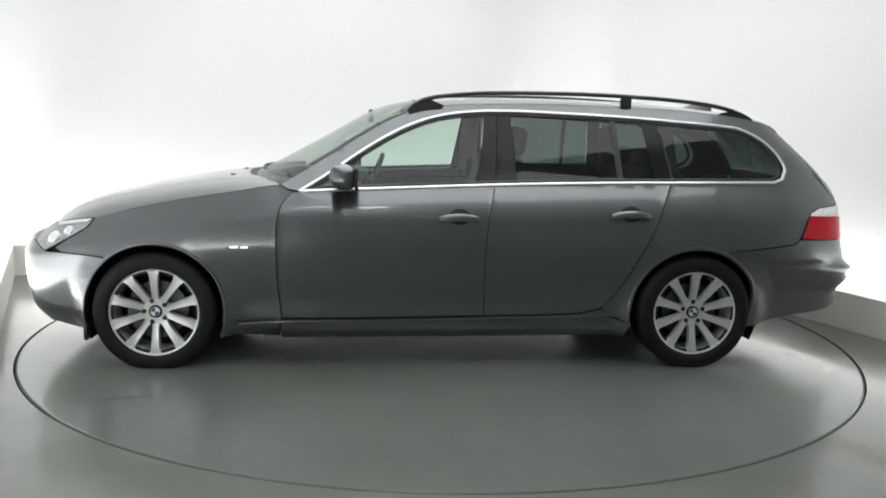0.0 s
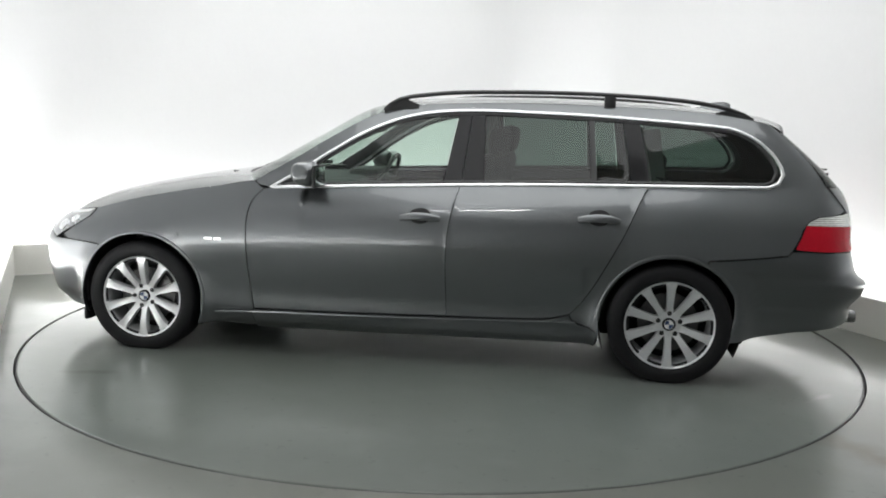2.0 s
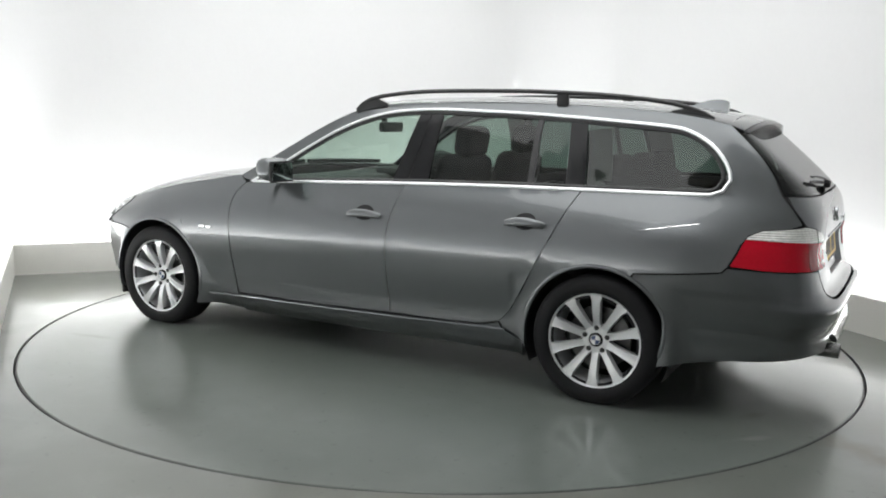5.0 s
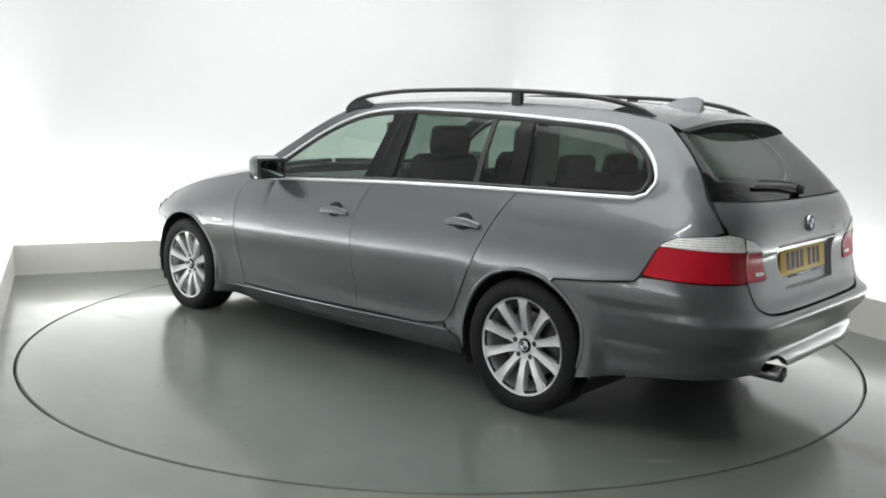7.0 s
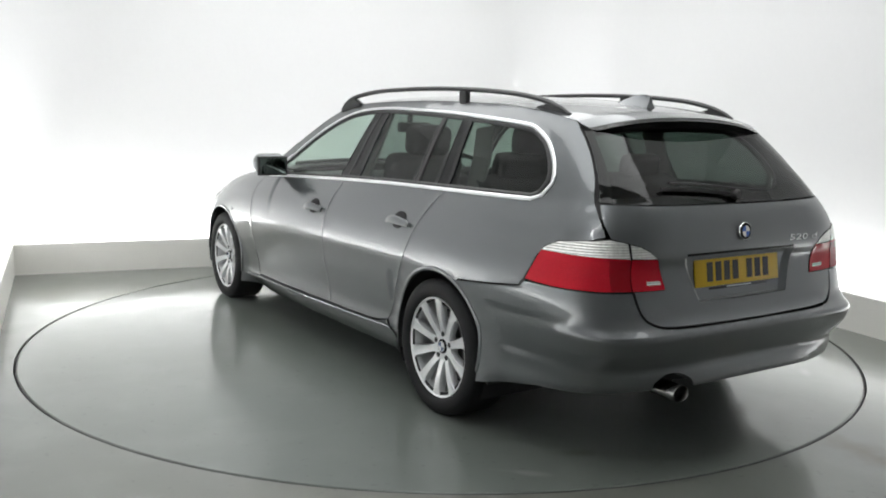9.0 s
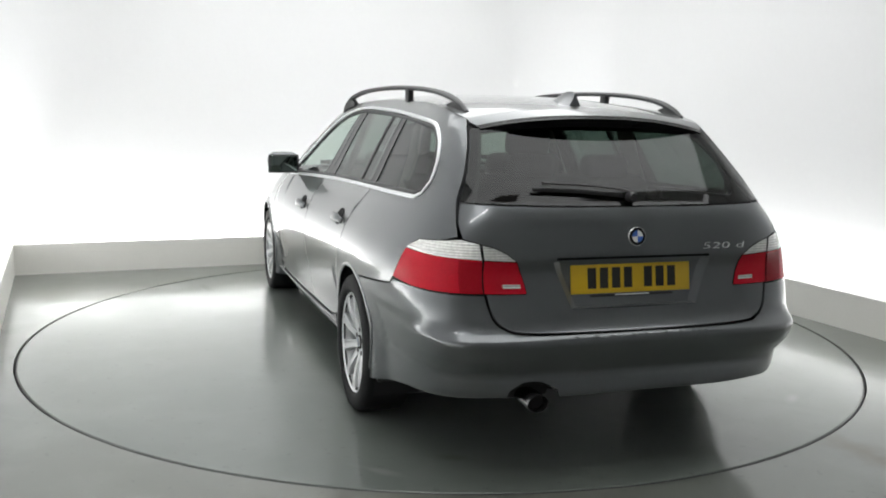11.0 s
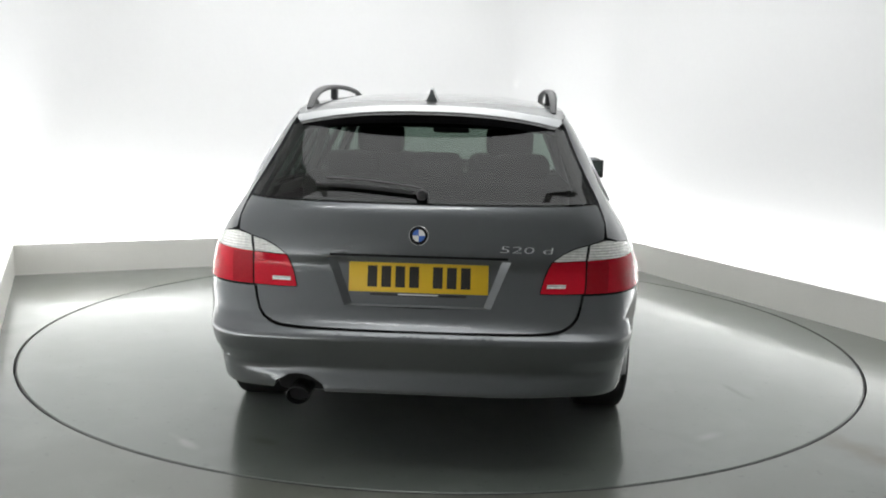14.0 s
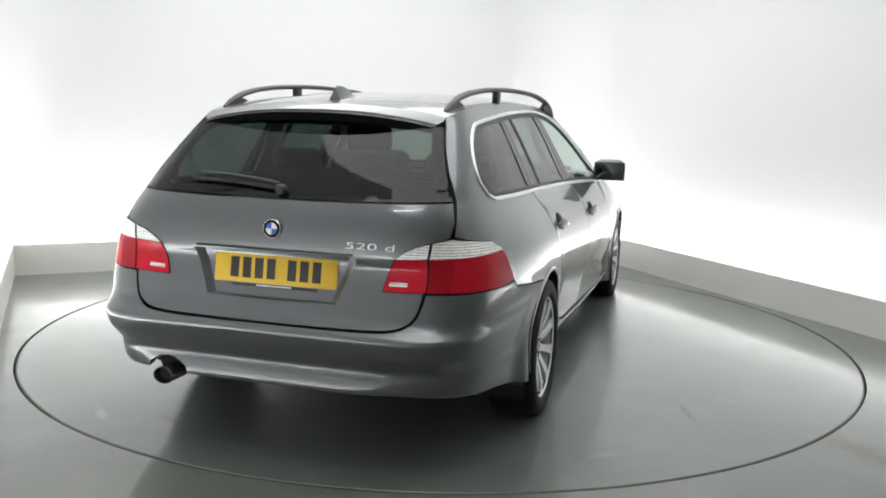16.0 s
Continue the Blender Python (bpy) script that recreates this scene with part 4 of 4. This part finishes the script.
    for k in range(5):
        bm = bmesh.new()
        lathe(bm, [(0.0125, 0.05), (0.0125, 0.0685), (0.009, 0.0700), (0.001, 0.0700)], 12)
        bmesh.ops.translate(bm, verts=bm.verts, vec=(0.058 * math.sin(2 * math.pi * k / 5 + bolts), 0, 0.058 * math.cos(2 * math.pi * k / 5 + bolts)))
        part("wheel_bolt", bm, BLACK, wheel)
    bm = bmesh.new()
    lathe(bm, [(0.06, -0.01), (0.155, -0.01), (0.155, 0.012), (0.06, 0.012)], 40)
    part("brake_disc", bm, BRAKE, wheel)
    bm = bmesh.new()
    lathe(bm, [(0.205, -0.06), (0.001, -0.06)], 40)
    part("backplate", bm, SHADE, wheel)
    return wheel


def build_rails():
    path2 = [(0.135, 1.366), (0.10, 1.400), (0.05, 1.425), (-0.02, 1.443), (-0.25, 1.468), (-0.55, 1.477), (-0.85, 1.478), (-1.10, 1.472), (-1.35, 1.460), (-1.58, 1.438), (-1.72, 1.410), (-1.80, 1.385), (-1.85, 1.360)]
    line = curve2(path2, 0.05)
    ymid = hermite([-1.85, -1.3, -0.6, 0.0, 0.14], [0.512, 0.534, 0.545, 0.565, 0.590])
    for sd in (1, -1):
        bm = bmesh.new()
        n = len(line)
        w = [0.036 - 0.014 * max(0, 1 - min(i, n - 1 - i) / 3) for i in range(n)]
        h = [0.023 - 0.012 * max(0, 1 - min(i, n - 1 - i) / 2) for i in range(n)]
        sweep(bm, [(x, sd * ymid(x), z) for x, z in line], w, h, n=10, power=2.6)
        rail = part("roof_rail", bm, BLACK, car, "black roof rail on short feet")
        bm = bmesh.new()
        box(bm, -1.098, sd * 0.538, 1.437, 0.062, 0.030, 0.068, 0.008)
        part("rail_foot", bm, BLACK, rail)
        zrail = hermite([q[0] for q in reversed(path2)], [q[1] for q in reversed(path2)])
        zroof = hermite([q[0] for q in reversed(GUTTER)], [q[1] for q in reversed(GUTTER)])
        for xa, xb in ((0.128, -0.06), (-1.845, -1.64)):
            bm = bmesh.new()
            rows = []
            for k in range(9):
                t = k / 8
                x = xa + (xb - xa) * t
                y = ymid(x)
                hi = zrail(x) - 0.002 if t < 0.55 else zrail(x) - 0.002 - (t - 0.55) / 0.45 * (zrail(x) - zroof(x) - 0.004)
                lo = min(zroof(x) - 0.012, hi - 0.006)
                rows.append([bm.verts.new(v) for v in ((x, sd * (y - 0.013), lo), (x, sd * (y - 0.012), hi), (x, sd * (y + 0.012), hi), (x, sd * (y + 0.016), lo))])
            for a, b in zip(rows, rows[1:]):
                for m in range(4):
                    bm.faces.new((a[m], a[(m + 1) % 4], b[(m + 1) % 4], b[m]))
            bm.faces.new(rows[0])
            bm.faces.new(rows[-1])
            part("rail_foot", bm, BLACK, rail)


def build_mirrors():
    for sd in (1, -1):
        bm = bmesh.new()
        vs = box(bm, 0, 0, 0, 0.135, 0.215, 0.135, 0.054, segments=5)
        for v in vs:
            f = (v.co.x + 0.0675) / 0.135
            v.co.y *= 1 - 0.16 * f
            v.co.z = v.co.z * (1 - 0.16 * f) + 0.01 * f
            v.co.x -= 0.10 * v.co.y * 0.3
        bmesh.ops.transform(bm, matrix=Matrix.Translation((0.475, sd * 0.928, 1.018)) @ Matrix.Diagonal((1, sd, 1, 1)), verts=bm.verts)
        mir = part("door_mirror", bm, PAINT, car, "grey door mirror with a black rim")
        bm = bmesh.new()
        box(bm, 0.405, sd * 0.933, 1.012, 0.014, 0.195, 0.118, 0.006)
        part("mirror_rim", bm, BLACK, mir)
        bm = bmesh.new()
        box(bm, 0.3965, sd * 0.933, 1.012, 0.004, 0.170, 0.098, 0.0015)
        part("mirror_glass", bm, MIRROR, mir)
        bm = bmesh.new()
        sweep(bm, [(0.47, sd * 0.78, 0.955), (0.47, sd * 0.83, 0.962), (0.47, sd * 0.88, 0.972)], [0.10, 0.085, 0.075], [0.05, 0.04, 0.035], n=10, power=3)
        part("mirror_foot", bm, BLACK, mir)


def build_spoiler():
    edge = [(-1.930, 1.335), (-1.99, 1.322), (-2.045, 1.306)]
    e = [skin(*on_side(x, z)) for x, z in edge]
    ys = [e[0].y, 0.540, 0.520]
    xs_e = [-1.93, -1.957, -1.986]
    zs_e = [1.335, 1.322, 1.307]
    xc, zc_ = [-1.935, -1.975, -2.022], [1.383, 1.373, 1.358]
    ruled("spoiler", [Vector((xs_e[i], ys[i], zs_e[i])) for i in range(3)], list(zip(xc, zc_)), PAINT, car, px=2.4, pz=2.4)
    low_e = [Vector((-1.986, 0.521, 1.306)), Vector((-2.007, 0.508, 1.296)), Vector((-2.007, 0.507, 1.272)), Vector((-1.96, 0.500, 1.272))]
    ruled("spoiler_lip", low_e, [(-2.022, 1.357), (-2.051, 1.344), (-2.049, 1.312), (-1.968, 1.310)], GLOSSBLACK, car, px=2.4, pz=2.4)


build_core()
build_panels()
tailgate = build_tail()
build_front_bumper()
build_top()
build_spoiler()
build_rails()
build_mirrors()
for wx in (1.443, -1.443):
    for sd in (1, -1):
        build_wheel(wx, sd)


def flat_box(bm, centre, ax, ay, az, sx, sy, sz, bevel=0.0):
    """A bevelled block with its own axes."""
    m = Matrix((ax, ay, az)).transposed().to_4x4()
    return box(bm, *centre, sx, sy, sz, bevel, m)


def build_plate():
    z0, z1 = 0.687, 0.798
    x0, x1 = -2.357, -2.341
    up = Vector((x1 - x0, 0, z1 - z0)).normalized()
    out = Vector((-up.z, 0, up.x))
    lat = Vector((0, -1, 0))
    mid = Vector(((x0 + x1) / 2, 0, (z0 + z1) / 2))
    bm = bmesh.new()
    flat_box(bm, mid, out, lat, up, 0.006, 0.520, 0.111, 0.002)
    plate = part("number_plate", bm, YELLOW, tailgate, "yellow rear number plate with dark bars")
    # seven dark bars in place of the characters, in groups of four and three
    at = [-0.172, -0.120, -0.068, -0.016, 0.072, 0.124, 0.176]
    for a in at:
        bm = bmesh.new()
        flat_box(bm, mid + lat * a + out * 0.0032 + up * 0.003, out, lat, up, 0.0015, 0.036, 0.079)
        part("plate_bar", bm, INK, plate, smooth=False)
    bm = bmesh.new()
    flat_box(bm, mid - up * 0.064 + out * 0.001, out, lat, up, 0.008, 0.36, 0.010, 0.002)
    part("plate_holder", bm, BLACK, plate)
    bm = bmesh.new()
    flat_box(bm, mid - up * 0.0625 + out * 0.0055, out, lat, up, 0.001, 0.15, 0.005)
    part("dealer_strip", bm, WHITE, plate, smooth=False)


def roundel(parent, centre, normal, r):
    n = Vector(normal).normalized()
    side = Vector((0, 1, 0)).cross(n).normalized()
    up = n.cross(side).normalized()
    rot = Matrix((side, n, up)).transposed().to_4x4()
    place = Matrix.Translation(centre) @ rot
    bm = bmesh.new()
    lathe(bm, [(r, -0.004), (r, 0.003), (r * 0.96, 0.005), (r * 0.9, 0.0045), (0.001, 0.0045)], 36, close=False)
    bmesh.ops.transform(bm, matrix=place, verts=bm.verts)
    badge = part("round_badge", bm, CHROME, parent, "round badge with blue and white quarters")
    bm = bmesh.new()
    lathe(bm, [(r * 0.92, 0.003), (r * 0.92, 0.0056), (0.001, 0.0056)], 36, close=False)
    bmesh.ops.transform(bm, matrix=place, verts=bm.verts)
    part("badge_ring", bm, GLOSSBLACK, badge)
    for k, mt in enumerate((BLUE, WHITE, BLUE, WHITE)):
        bm = bmesh.new()
        fan = [bm.verts.new((0, 0.0065, 0))] + [bm.verts.new((r * 0.62 * math.cos(a), 0.0065, r * 0.62 * math.sin(a))) for a in [math.pi / 2 * (k + i / 8) for i in range(9)]]
        for i in range(1, 9):
            bm.faces.new((fan[0], fan[i], fan[i + 1]))
        bmesh.ops.transform(bm, matrix=place, verts=bm.verts)
        part("badge_quarter", bm, mt, badge, smooth=False)


def build_inner_trim():
    """Dark trim inside the rear pillars, behind the roof's rear edge and round the rear window."""
    for sd in (1, -1):
        poly = S(curve2([(-1.93, 1.02), (-2.02, 1.045), (-2.025, 1.09), (-1.99, 1.17), (-1.90, 1.26), (-1.80, 1.31), (-1.66, 1.33), (-1.45, 1.345)]) + straight([(-1.45, 1.385), (-1.64, 1.37), (-1.80, 1.352)])) + \
            R(straight([(0.552, 1.33), (0.49, 1.33), (0.500, 1.29)]) + curve2([(0.53, 1.22), (0.577, 1.12), (0.622, 1.03), (0.63, 0.98)])) + S([(-1.95, 0.98)])
        patch("pillar_trim", tidy(straight(poly + poly[:1])[:-1]), TRIM, car, gap=0.0, depth=0.004, lift=-0.022, side=sd)
    half = R(curve2([(0.52, 1.340), (0.3, 1.352), (0.0, 1.358)])) + [(REAR_MID, 1.310)] + R(curve2([(0.02, 1.310), (0.3, 1.305), (0.52, 1.288)]))
    right = [(2 * REAR_MID - q[0], q[1]) for q in half]
    patch("window_header", [half, right], TRIM, car, gap=0.0, depth=0.004, lift=-0.016)


def letters(text, y0, z0, width, height, parent):
    """Raised chrome characters laid on the tail, with a little slant."""
    cu = bpy.data.curves.new("badge_letters", "FONT")
    cu.body = text
    cu.extrude = 0.08
    cu.offset = -0.012
    cu.resolution_u = 3
    ob = bpy.data.objects.new("badge_letters", cu)
    bpy.context.scene.collection.objects.link(ob)
    bpy.context.view_layer.update()
    me = bpy.data.meshes.new_from_object(ob.evaluated_get(bpy.context.evaluated_depsgraph_get()))
    bpy.data.objects.remove(ob)
    bm = bmesh.new()
    bm.from_mesh(me)
    lo = Vector((min(v.co.x for v in bm.verts), min(v.co.y for v in bm.verts), 0))
    hi = Vector((max(v.co.x for v in bm.verts), max(v.co.y for v in bm.verts), 0))
    for v in bm.verts:
        a, b = (v.co.x - lo.x) / (hi.x - lo.x) * width, (v.co.y - lo.y) / (hi.y - lo.y) * height
        v.co = skin_at(on_rear(y0 - a - b * 0.18, z0 + b), 0.002 + 0.02 * v.co.z)
    part("model_badge", bm, CHROME, parent, "raised chrome characters", smooth=False)


def build_tail_details():
    build_plate()
    q = on_rear(0.0, 0.905)
    roundel(tailgate, skin_at(q, 0.006), skin_normal(*q), 0.037)
    # raised engine number
    letters("520 d", -0.300, 0.851, 0.190, 0.024, tailgate)
    # black strip over the plate: the tailgate crease's shade line as colour
    q = R(straight([(0.33, 0.8225), (-0.33, 0.8225), (-0.33, 0.831), (0.33, 0.831)]))
    patch("crease_shade_strip", q, GLOSSBLACK, tailgate, gap=0.0, depth=0.004, lift=0.003, grid=0.03)
    # rear wiper
    bm = bmesh.new()
    lathe(bm, [(0.021, -0.006), (0.021, 0.014), (0.016, 0.024), (0.001, 0.026)], 20, axis="X")
    bmesh.ops.rotate(bm, verts=bm.verts, cent=(0, 0, 0), matrix=Matrix.Rotation(math.pi, 3, "Z"))
    bmesh.ops.translate(bm, verts=bm.verts, vec=(-2.303, -0.005, 1.050))
    wiper = part("rear_wiper", bm, BLACK, car, "black rear wiper parked along the window's foot")
    bm = bmesh.new()
    arm = [(0.0, 1.056), (0.06, 1.064), (0.16, 1.074), (0.26, 1.080), (0.36, 1.083)]
    sweep(bm, [skin_at(on_rear(y, z), 0.026) for y, z in curve2(arm, 0.04)], 0.017, 0.009, n=8)
    part("wiper_arm", bm, BLACK, wiper)
    bm = bmesh.new()
    sweep(bm, [skin_at(on_rear(y, z), 0.011) for y, z in curve2([(0.03, 1.048), (0.2, 1.062), (0.40, 1.071)], 0.04)], 0.010, 0.015, n=6)
    part("wiper_blade", bm, BLACK, wiper)
    # exhaust
    bm = bmesh.new()
    lathe(bm, [(0.040, 0.0), (0.044, -0.01), (0.046, -0.13), (0.043, -0.135), (0.040, -0.13), (0.039, -0.02), (0.001, -0.015)], 32, axis="X", close=False)
    bmesh.ops.scale(bm, verts=bm.verts, vec=(1, 0.98, 0.74))
    bmesh.ops.translate(bm, verts=bm.verts, vec=(-2.335, 0.430, 0.310))
    pipe = part("exhaust_tip", bm, DARKCHROME, car, "chromed oval exhaust tip under the bumper")
    # near-black disc across the bore gives the pipe's shaded inside by colour
    bm = bmesh.new()
    lathe(bm, [(0.037, -0.10), (0.001, -0.10)], 24, axis="X", close=False)
    bmesh.ops.scale(bm, verts=bm.verts, vec=(1, 0.98, 0.74))
    bmesh.ops.translate(bm, verts=bm.verts, vec=(-2.335, 0.430, 0.310))
    part("pipe_bore_shade", bm, SHADE, pipe)
    bm = bmesh.new()
    box(bm, -2.20, 0.43, 0.335, 0.3, 0.21, 0.09, 0.03)
    part("silencer", bm, SHADE, car)
    # aerial
    bm = bmesh.new()
    rows = []
    for i in range(9):
        t = i / 8
        x = -1.595 - 0.215 * t
        hgt = 0.058 * math.sin(min(1, t * 1.15) * math.pi * 0.5) ** 1.1 if t < 0.9 else 0.051
        wd = 0.010 + 0.034 * math.sin(math.pi * (0.10 + 0.62 * t))
        base = 1.420 - 0.022 * t
        rows.append([bm.verts.new(v) for v in ((x, wd, base - 0.012), (x, wd * 0.40, base + hgt * 0.40), (x, 0.004, base + hgt), (x, -0.004, base + hgt), (x, -wd * 0.40, base + hgt * 0.40), (x, -wd, base - 0.012))])
    for a, b in zip(rows, rows[1:]):
        for k in range(5):
            bm.faces.new((a[k], a[k + 1], b[k + 1], b[k]))
    bm.faces.new(rows[0])
    bm.faces.new(rows[-1])
    part("aerial", bm, PAINT, car, "small grey fin aerial on the roof")


def build_side_details():
    for sd in (1, -1):
        flip = Matrix.Diagonal((1, sd, 1))
        # bright line along the sill
        bm = bmesh.new()
        line = S(curve2([(1.02, 0.240), (0.79, 0.252), (0.25, 0.262), (-0.281, 0.272), (-0.75, 0.284), (-0.97, 0.290)], 0.06))
        sweep(bm, [flip @ skin_at(q, 0.012) for q in line], 0.013, 0.012, [flip @ skin_normal(*q) for q in line], n=6)
        part("sill_strip", bm, PAINT, car)
        # maker's plaque on the wing as two plain bars, and the side repeater
        for x0, w in ((1.052, 0.045), (0.995, 0.040)):
            q = S(straight([(x0, 0.646), (x0 - w, 0.647), (x0 - w, 0.659), (x0, 0.658)]))
            patch("wing_badge_bar", q, CHROME, car, gap=0.0, depth=0.003, lift=0.004, grid=0.02, side=sd)
        q = S([(1.215 + 0.009 * math.cos(a), 0.665 + 0.012 * math.sin(a)) for a in [2 * math.pi * k / 14 for k in range(14)]])
        patch("side_repeater", q, PAINT, car, gap=0.0, depth=0.003, lift=0.004, grid=0.02, side=sd)
        # headlight insides
        for x, z, r in ((1.965, 0.672, 0.036), (1.885, 0.708, 0.028)):
            q = on_side(x, z)
            bm = bmesh.new()
            lathe(bm, [(r, 0.0), (r * 1.0, 0.006), (r * 0.8, 0.007), (r * 0.7, 0.003), (0.001, 0.004)], 20, close=False)
            nn = skin_normal(*q)
            rot = Vector((0, 1, 0)).rotation_difference(nn).to_matrix().to_4x4()
            bmesh.ops.transform(bm, matrix=Matrix.Diagonal((1, sd, 1, 1)) @ Matrix.Translation(skin_at(q, 0.001)) @ rot, verts=bm.verts)
            part("lamp_lens", bm, CHROME, car)
        # rolled lips of the wheel arches
        for k, a0, a1 in ((0, 0, 190), (1, 0, 185)):
            line = S(arc(k, a0, a1, 40, grow=0.009))
            bm = bmesh.new()
            sweep(bm, [flip @ skin_at(q, 0.001) for q in line], 0.020, 0.012, [flip @ skin_normal(*q) for q in line], n=8)
            part("arch_lip", bm, PAINT, car)
        # washer jets
        bm = bmesh.new()
        box(bm, 1.12, sd * 0.28, 0.975, 0.03, 0.022, 0.016, 0.004)
        part("washer_jet", bm, BLACK, car)
        # mud spats by the wheels
        for x, z in ((1.80, 0.180), (-1.80, 0.262)):
            bm = bmesh.new()
            box(bm, x, sd * 0.79, z, 0.022, 0.15, 0.075, 0.008)
            part("mud_spat", bm, BLACK, car)
    # windscreen wipers lying on the cowl
    for y0, y1 in ((-0.62, -0.02), (0.02, 0.62)):
        bm = bmesh.new()
        pts = [(0.965 - 0.25 * (abs(y) / 0.7) ** 2.2, y, 1.015 - 0.02 * abs(y)) for y in [y0 + (y1 - y0) * k / 8 for k in range(9)]]
        sweep(bm, pts, 0.022, 0.028, n=6)
        part("windscreen_wiper", bm, BLACK, car)


def cushion(bm, cx, cy, cz, sx, sy, sz, tilt, bevel):
    box(bm, cx, cy, cz, sx, sy, sz, bevel, pose(0, 0, 0, 0, tilt, 0), segments=3)


def build_seats():
    for y in (0.37, -0.37):
        bm = bmesh.new()
        cushion(bm, -0.05, y, 0.52, 0.52, 0.50, 0.16, -6, 0.05)
        seat = part("front_seat", bm, CLOTH, car, "dark cloth front seat with a tall backrest")
        bm = bmesh.new()
        cushion(bm, -0.40, y, 0.83, 0.15, 0.47, 0.62, -14, 0.06)
        part("backrest", bm, CLOTH, seat)
        bm = bmesh.new()
        cushion(bm, -0.50, y, 1.205, 0.11, 0.27, 0.17, -8, 0.045)
        part("headrest", bm, CLOTH, seat)
        for d in (-0.05, 0.05):
            bm = bmesh.new()
            box(bm, -0.48, y + d, 1.12, 0.012, 0.012, 0.12)
            part("headrest_post", bm, CHROME, seat)
    bm = bmesh.new()
    cushion(bm, -1.0, 0, 0.52, 0.50, 1.30, 0.16, -6, 0.05)
    bench = part("rear_bench", bm, CLOTH, car, "dark cloth rear bench with three headrests")
    bm = bmesh.new()
    cushion(bm, -1.30, 0, 0.80, 0.14, 1.28, 0.56, -18, 0.05)
    part("backrest", bm, CLOTH, bench)
    for y in (0.40, 0.0, -0.40):
        bm = bmesh.new()
        cushion(bm, -1.37, y, 1.105, 0.09, 0.25, 0.13, -10, 0.04)
        part("headrest", bm, CLOTH, bench)
    bm = bmesh.new()
    box(bm, -1.83, 0, 0.935, 0.80, 1.22, 0.02, 0.006)
    part("luggage_cover", bm, TRIM, car)
    bm = bmesh.new()
    box(bm, 0.62, 0, 0.83, 0.46, 1.36, 0.24, 0.07, segments=3)
    box(bm, 0.44, -0.37, 0.955, 0.2, 0.34, 0.07, 0.03)
    part("dashboard", bm, TRIM, car)
    bm = bmesh.new()
    rings = [(0.0, 0.19 * math.cos(a), 0.19 * math.sin(a)) for a in [2 * math.pi * k / 36 for k in range(36)]]
    sweep(bm, rings, 0.03, 0.03, [(1, 0, 0)] * 36, n=8, closed=True)
    box(bm, 0.02, 0, 0, 0.03, 0.36, 0.05, 0.01)
    box(bm, 0.02, 0, -0.09, 0.03, 0.05, 0.18, 0.01)
    box(bm, 0.0, 0, -0.01, 0.06, 0.14, 0.12, 0.02)
    bmesh.ops.transform(bm, matrix=pose(0.32, -0.37, 0.90, 0, -22, 0), verts=bm.verts)
    part("steering_wheel", bm, BLACK, car)
    bm = bmesh.new()
    box(bm, 0.28, 0, 1.262, 0.04, 0.24, 0.065, 0.015)
    box(bm, 0.33, 0, 1.33, 0.03, 0.03, 0.08, 0.006)
    part("interior_mirror", bm, BLACK, car)
    # headlining under the roof
    gut = curve2([q for q in GUTTER if q[0] < 0.1], 0.08)
    e = [skin(*on_side(*q)) for q in gut]
    ruled("headlining", [Vector((v.x, v.y - 0.02, v.z - 0.035)) for v in e], [(v.x, v.z + 0.0) for v in e], LINING, car, px=2, pz=2.6)
    for sd in (1, -1):
        # belts on the pillars and grab handles
        bm = bmesh.new()
        sweep(bm, [(-0.38, sd * 0.60, 1.28), (-0.36, sd * 0.62, 1.15), (-0.36, sd * 0.68, 0.95)], 0.045, 0.004, [(0, 1, 0)] * 3, n=4)
        part("seat_belt", bm, TRIM, car)
        bm = bmesh.new()
        sweep(bm, [(-1.30, sd * 0.55, 1.29), (-1.32, sd * 0.58, 1.15), (-1.34, sd * 0.64, 0.98)], 0.14, 0.03, [(0, 1, 0)] * 3, n=8, power=3)
        part("inner_pillar", bm, LINING, car)
        bm = bmesh.new()
        sweep(bm, [(-0.345, sd * 0.535, 1.35), (-0.345, sd * 0.60, 1.2), (-0.34, sd * 0.70, 0.97)], 0.12, 0.03, [(0, 1, 0)] * 3, n=8, power=3)
        part("inner_pillar", bm, LINING, car)


LINING = material("grey_headlining", (0.30, 0.30, 0.29), 0.9, grain=0.1, grain_size=300)
build_inner_trim()
build_tail_details()
build_side_details()
build_seats()


# ---------- turning of the table and the car on it ----------


def motions():
    walk(turntable, TURNS)
    walk(car, [(t, m @ pose(0.1302, -0.0158, 0.0)) for t, m in TURNS])


motions()
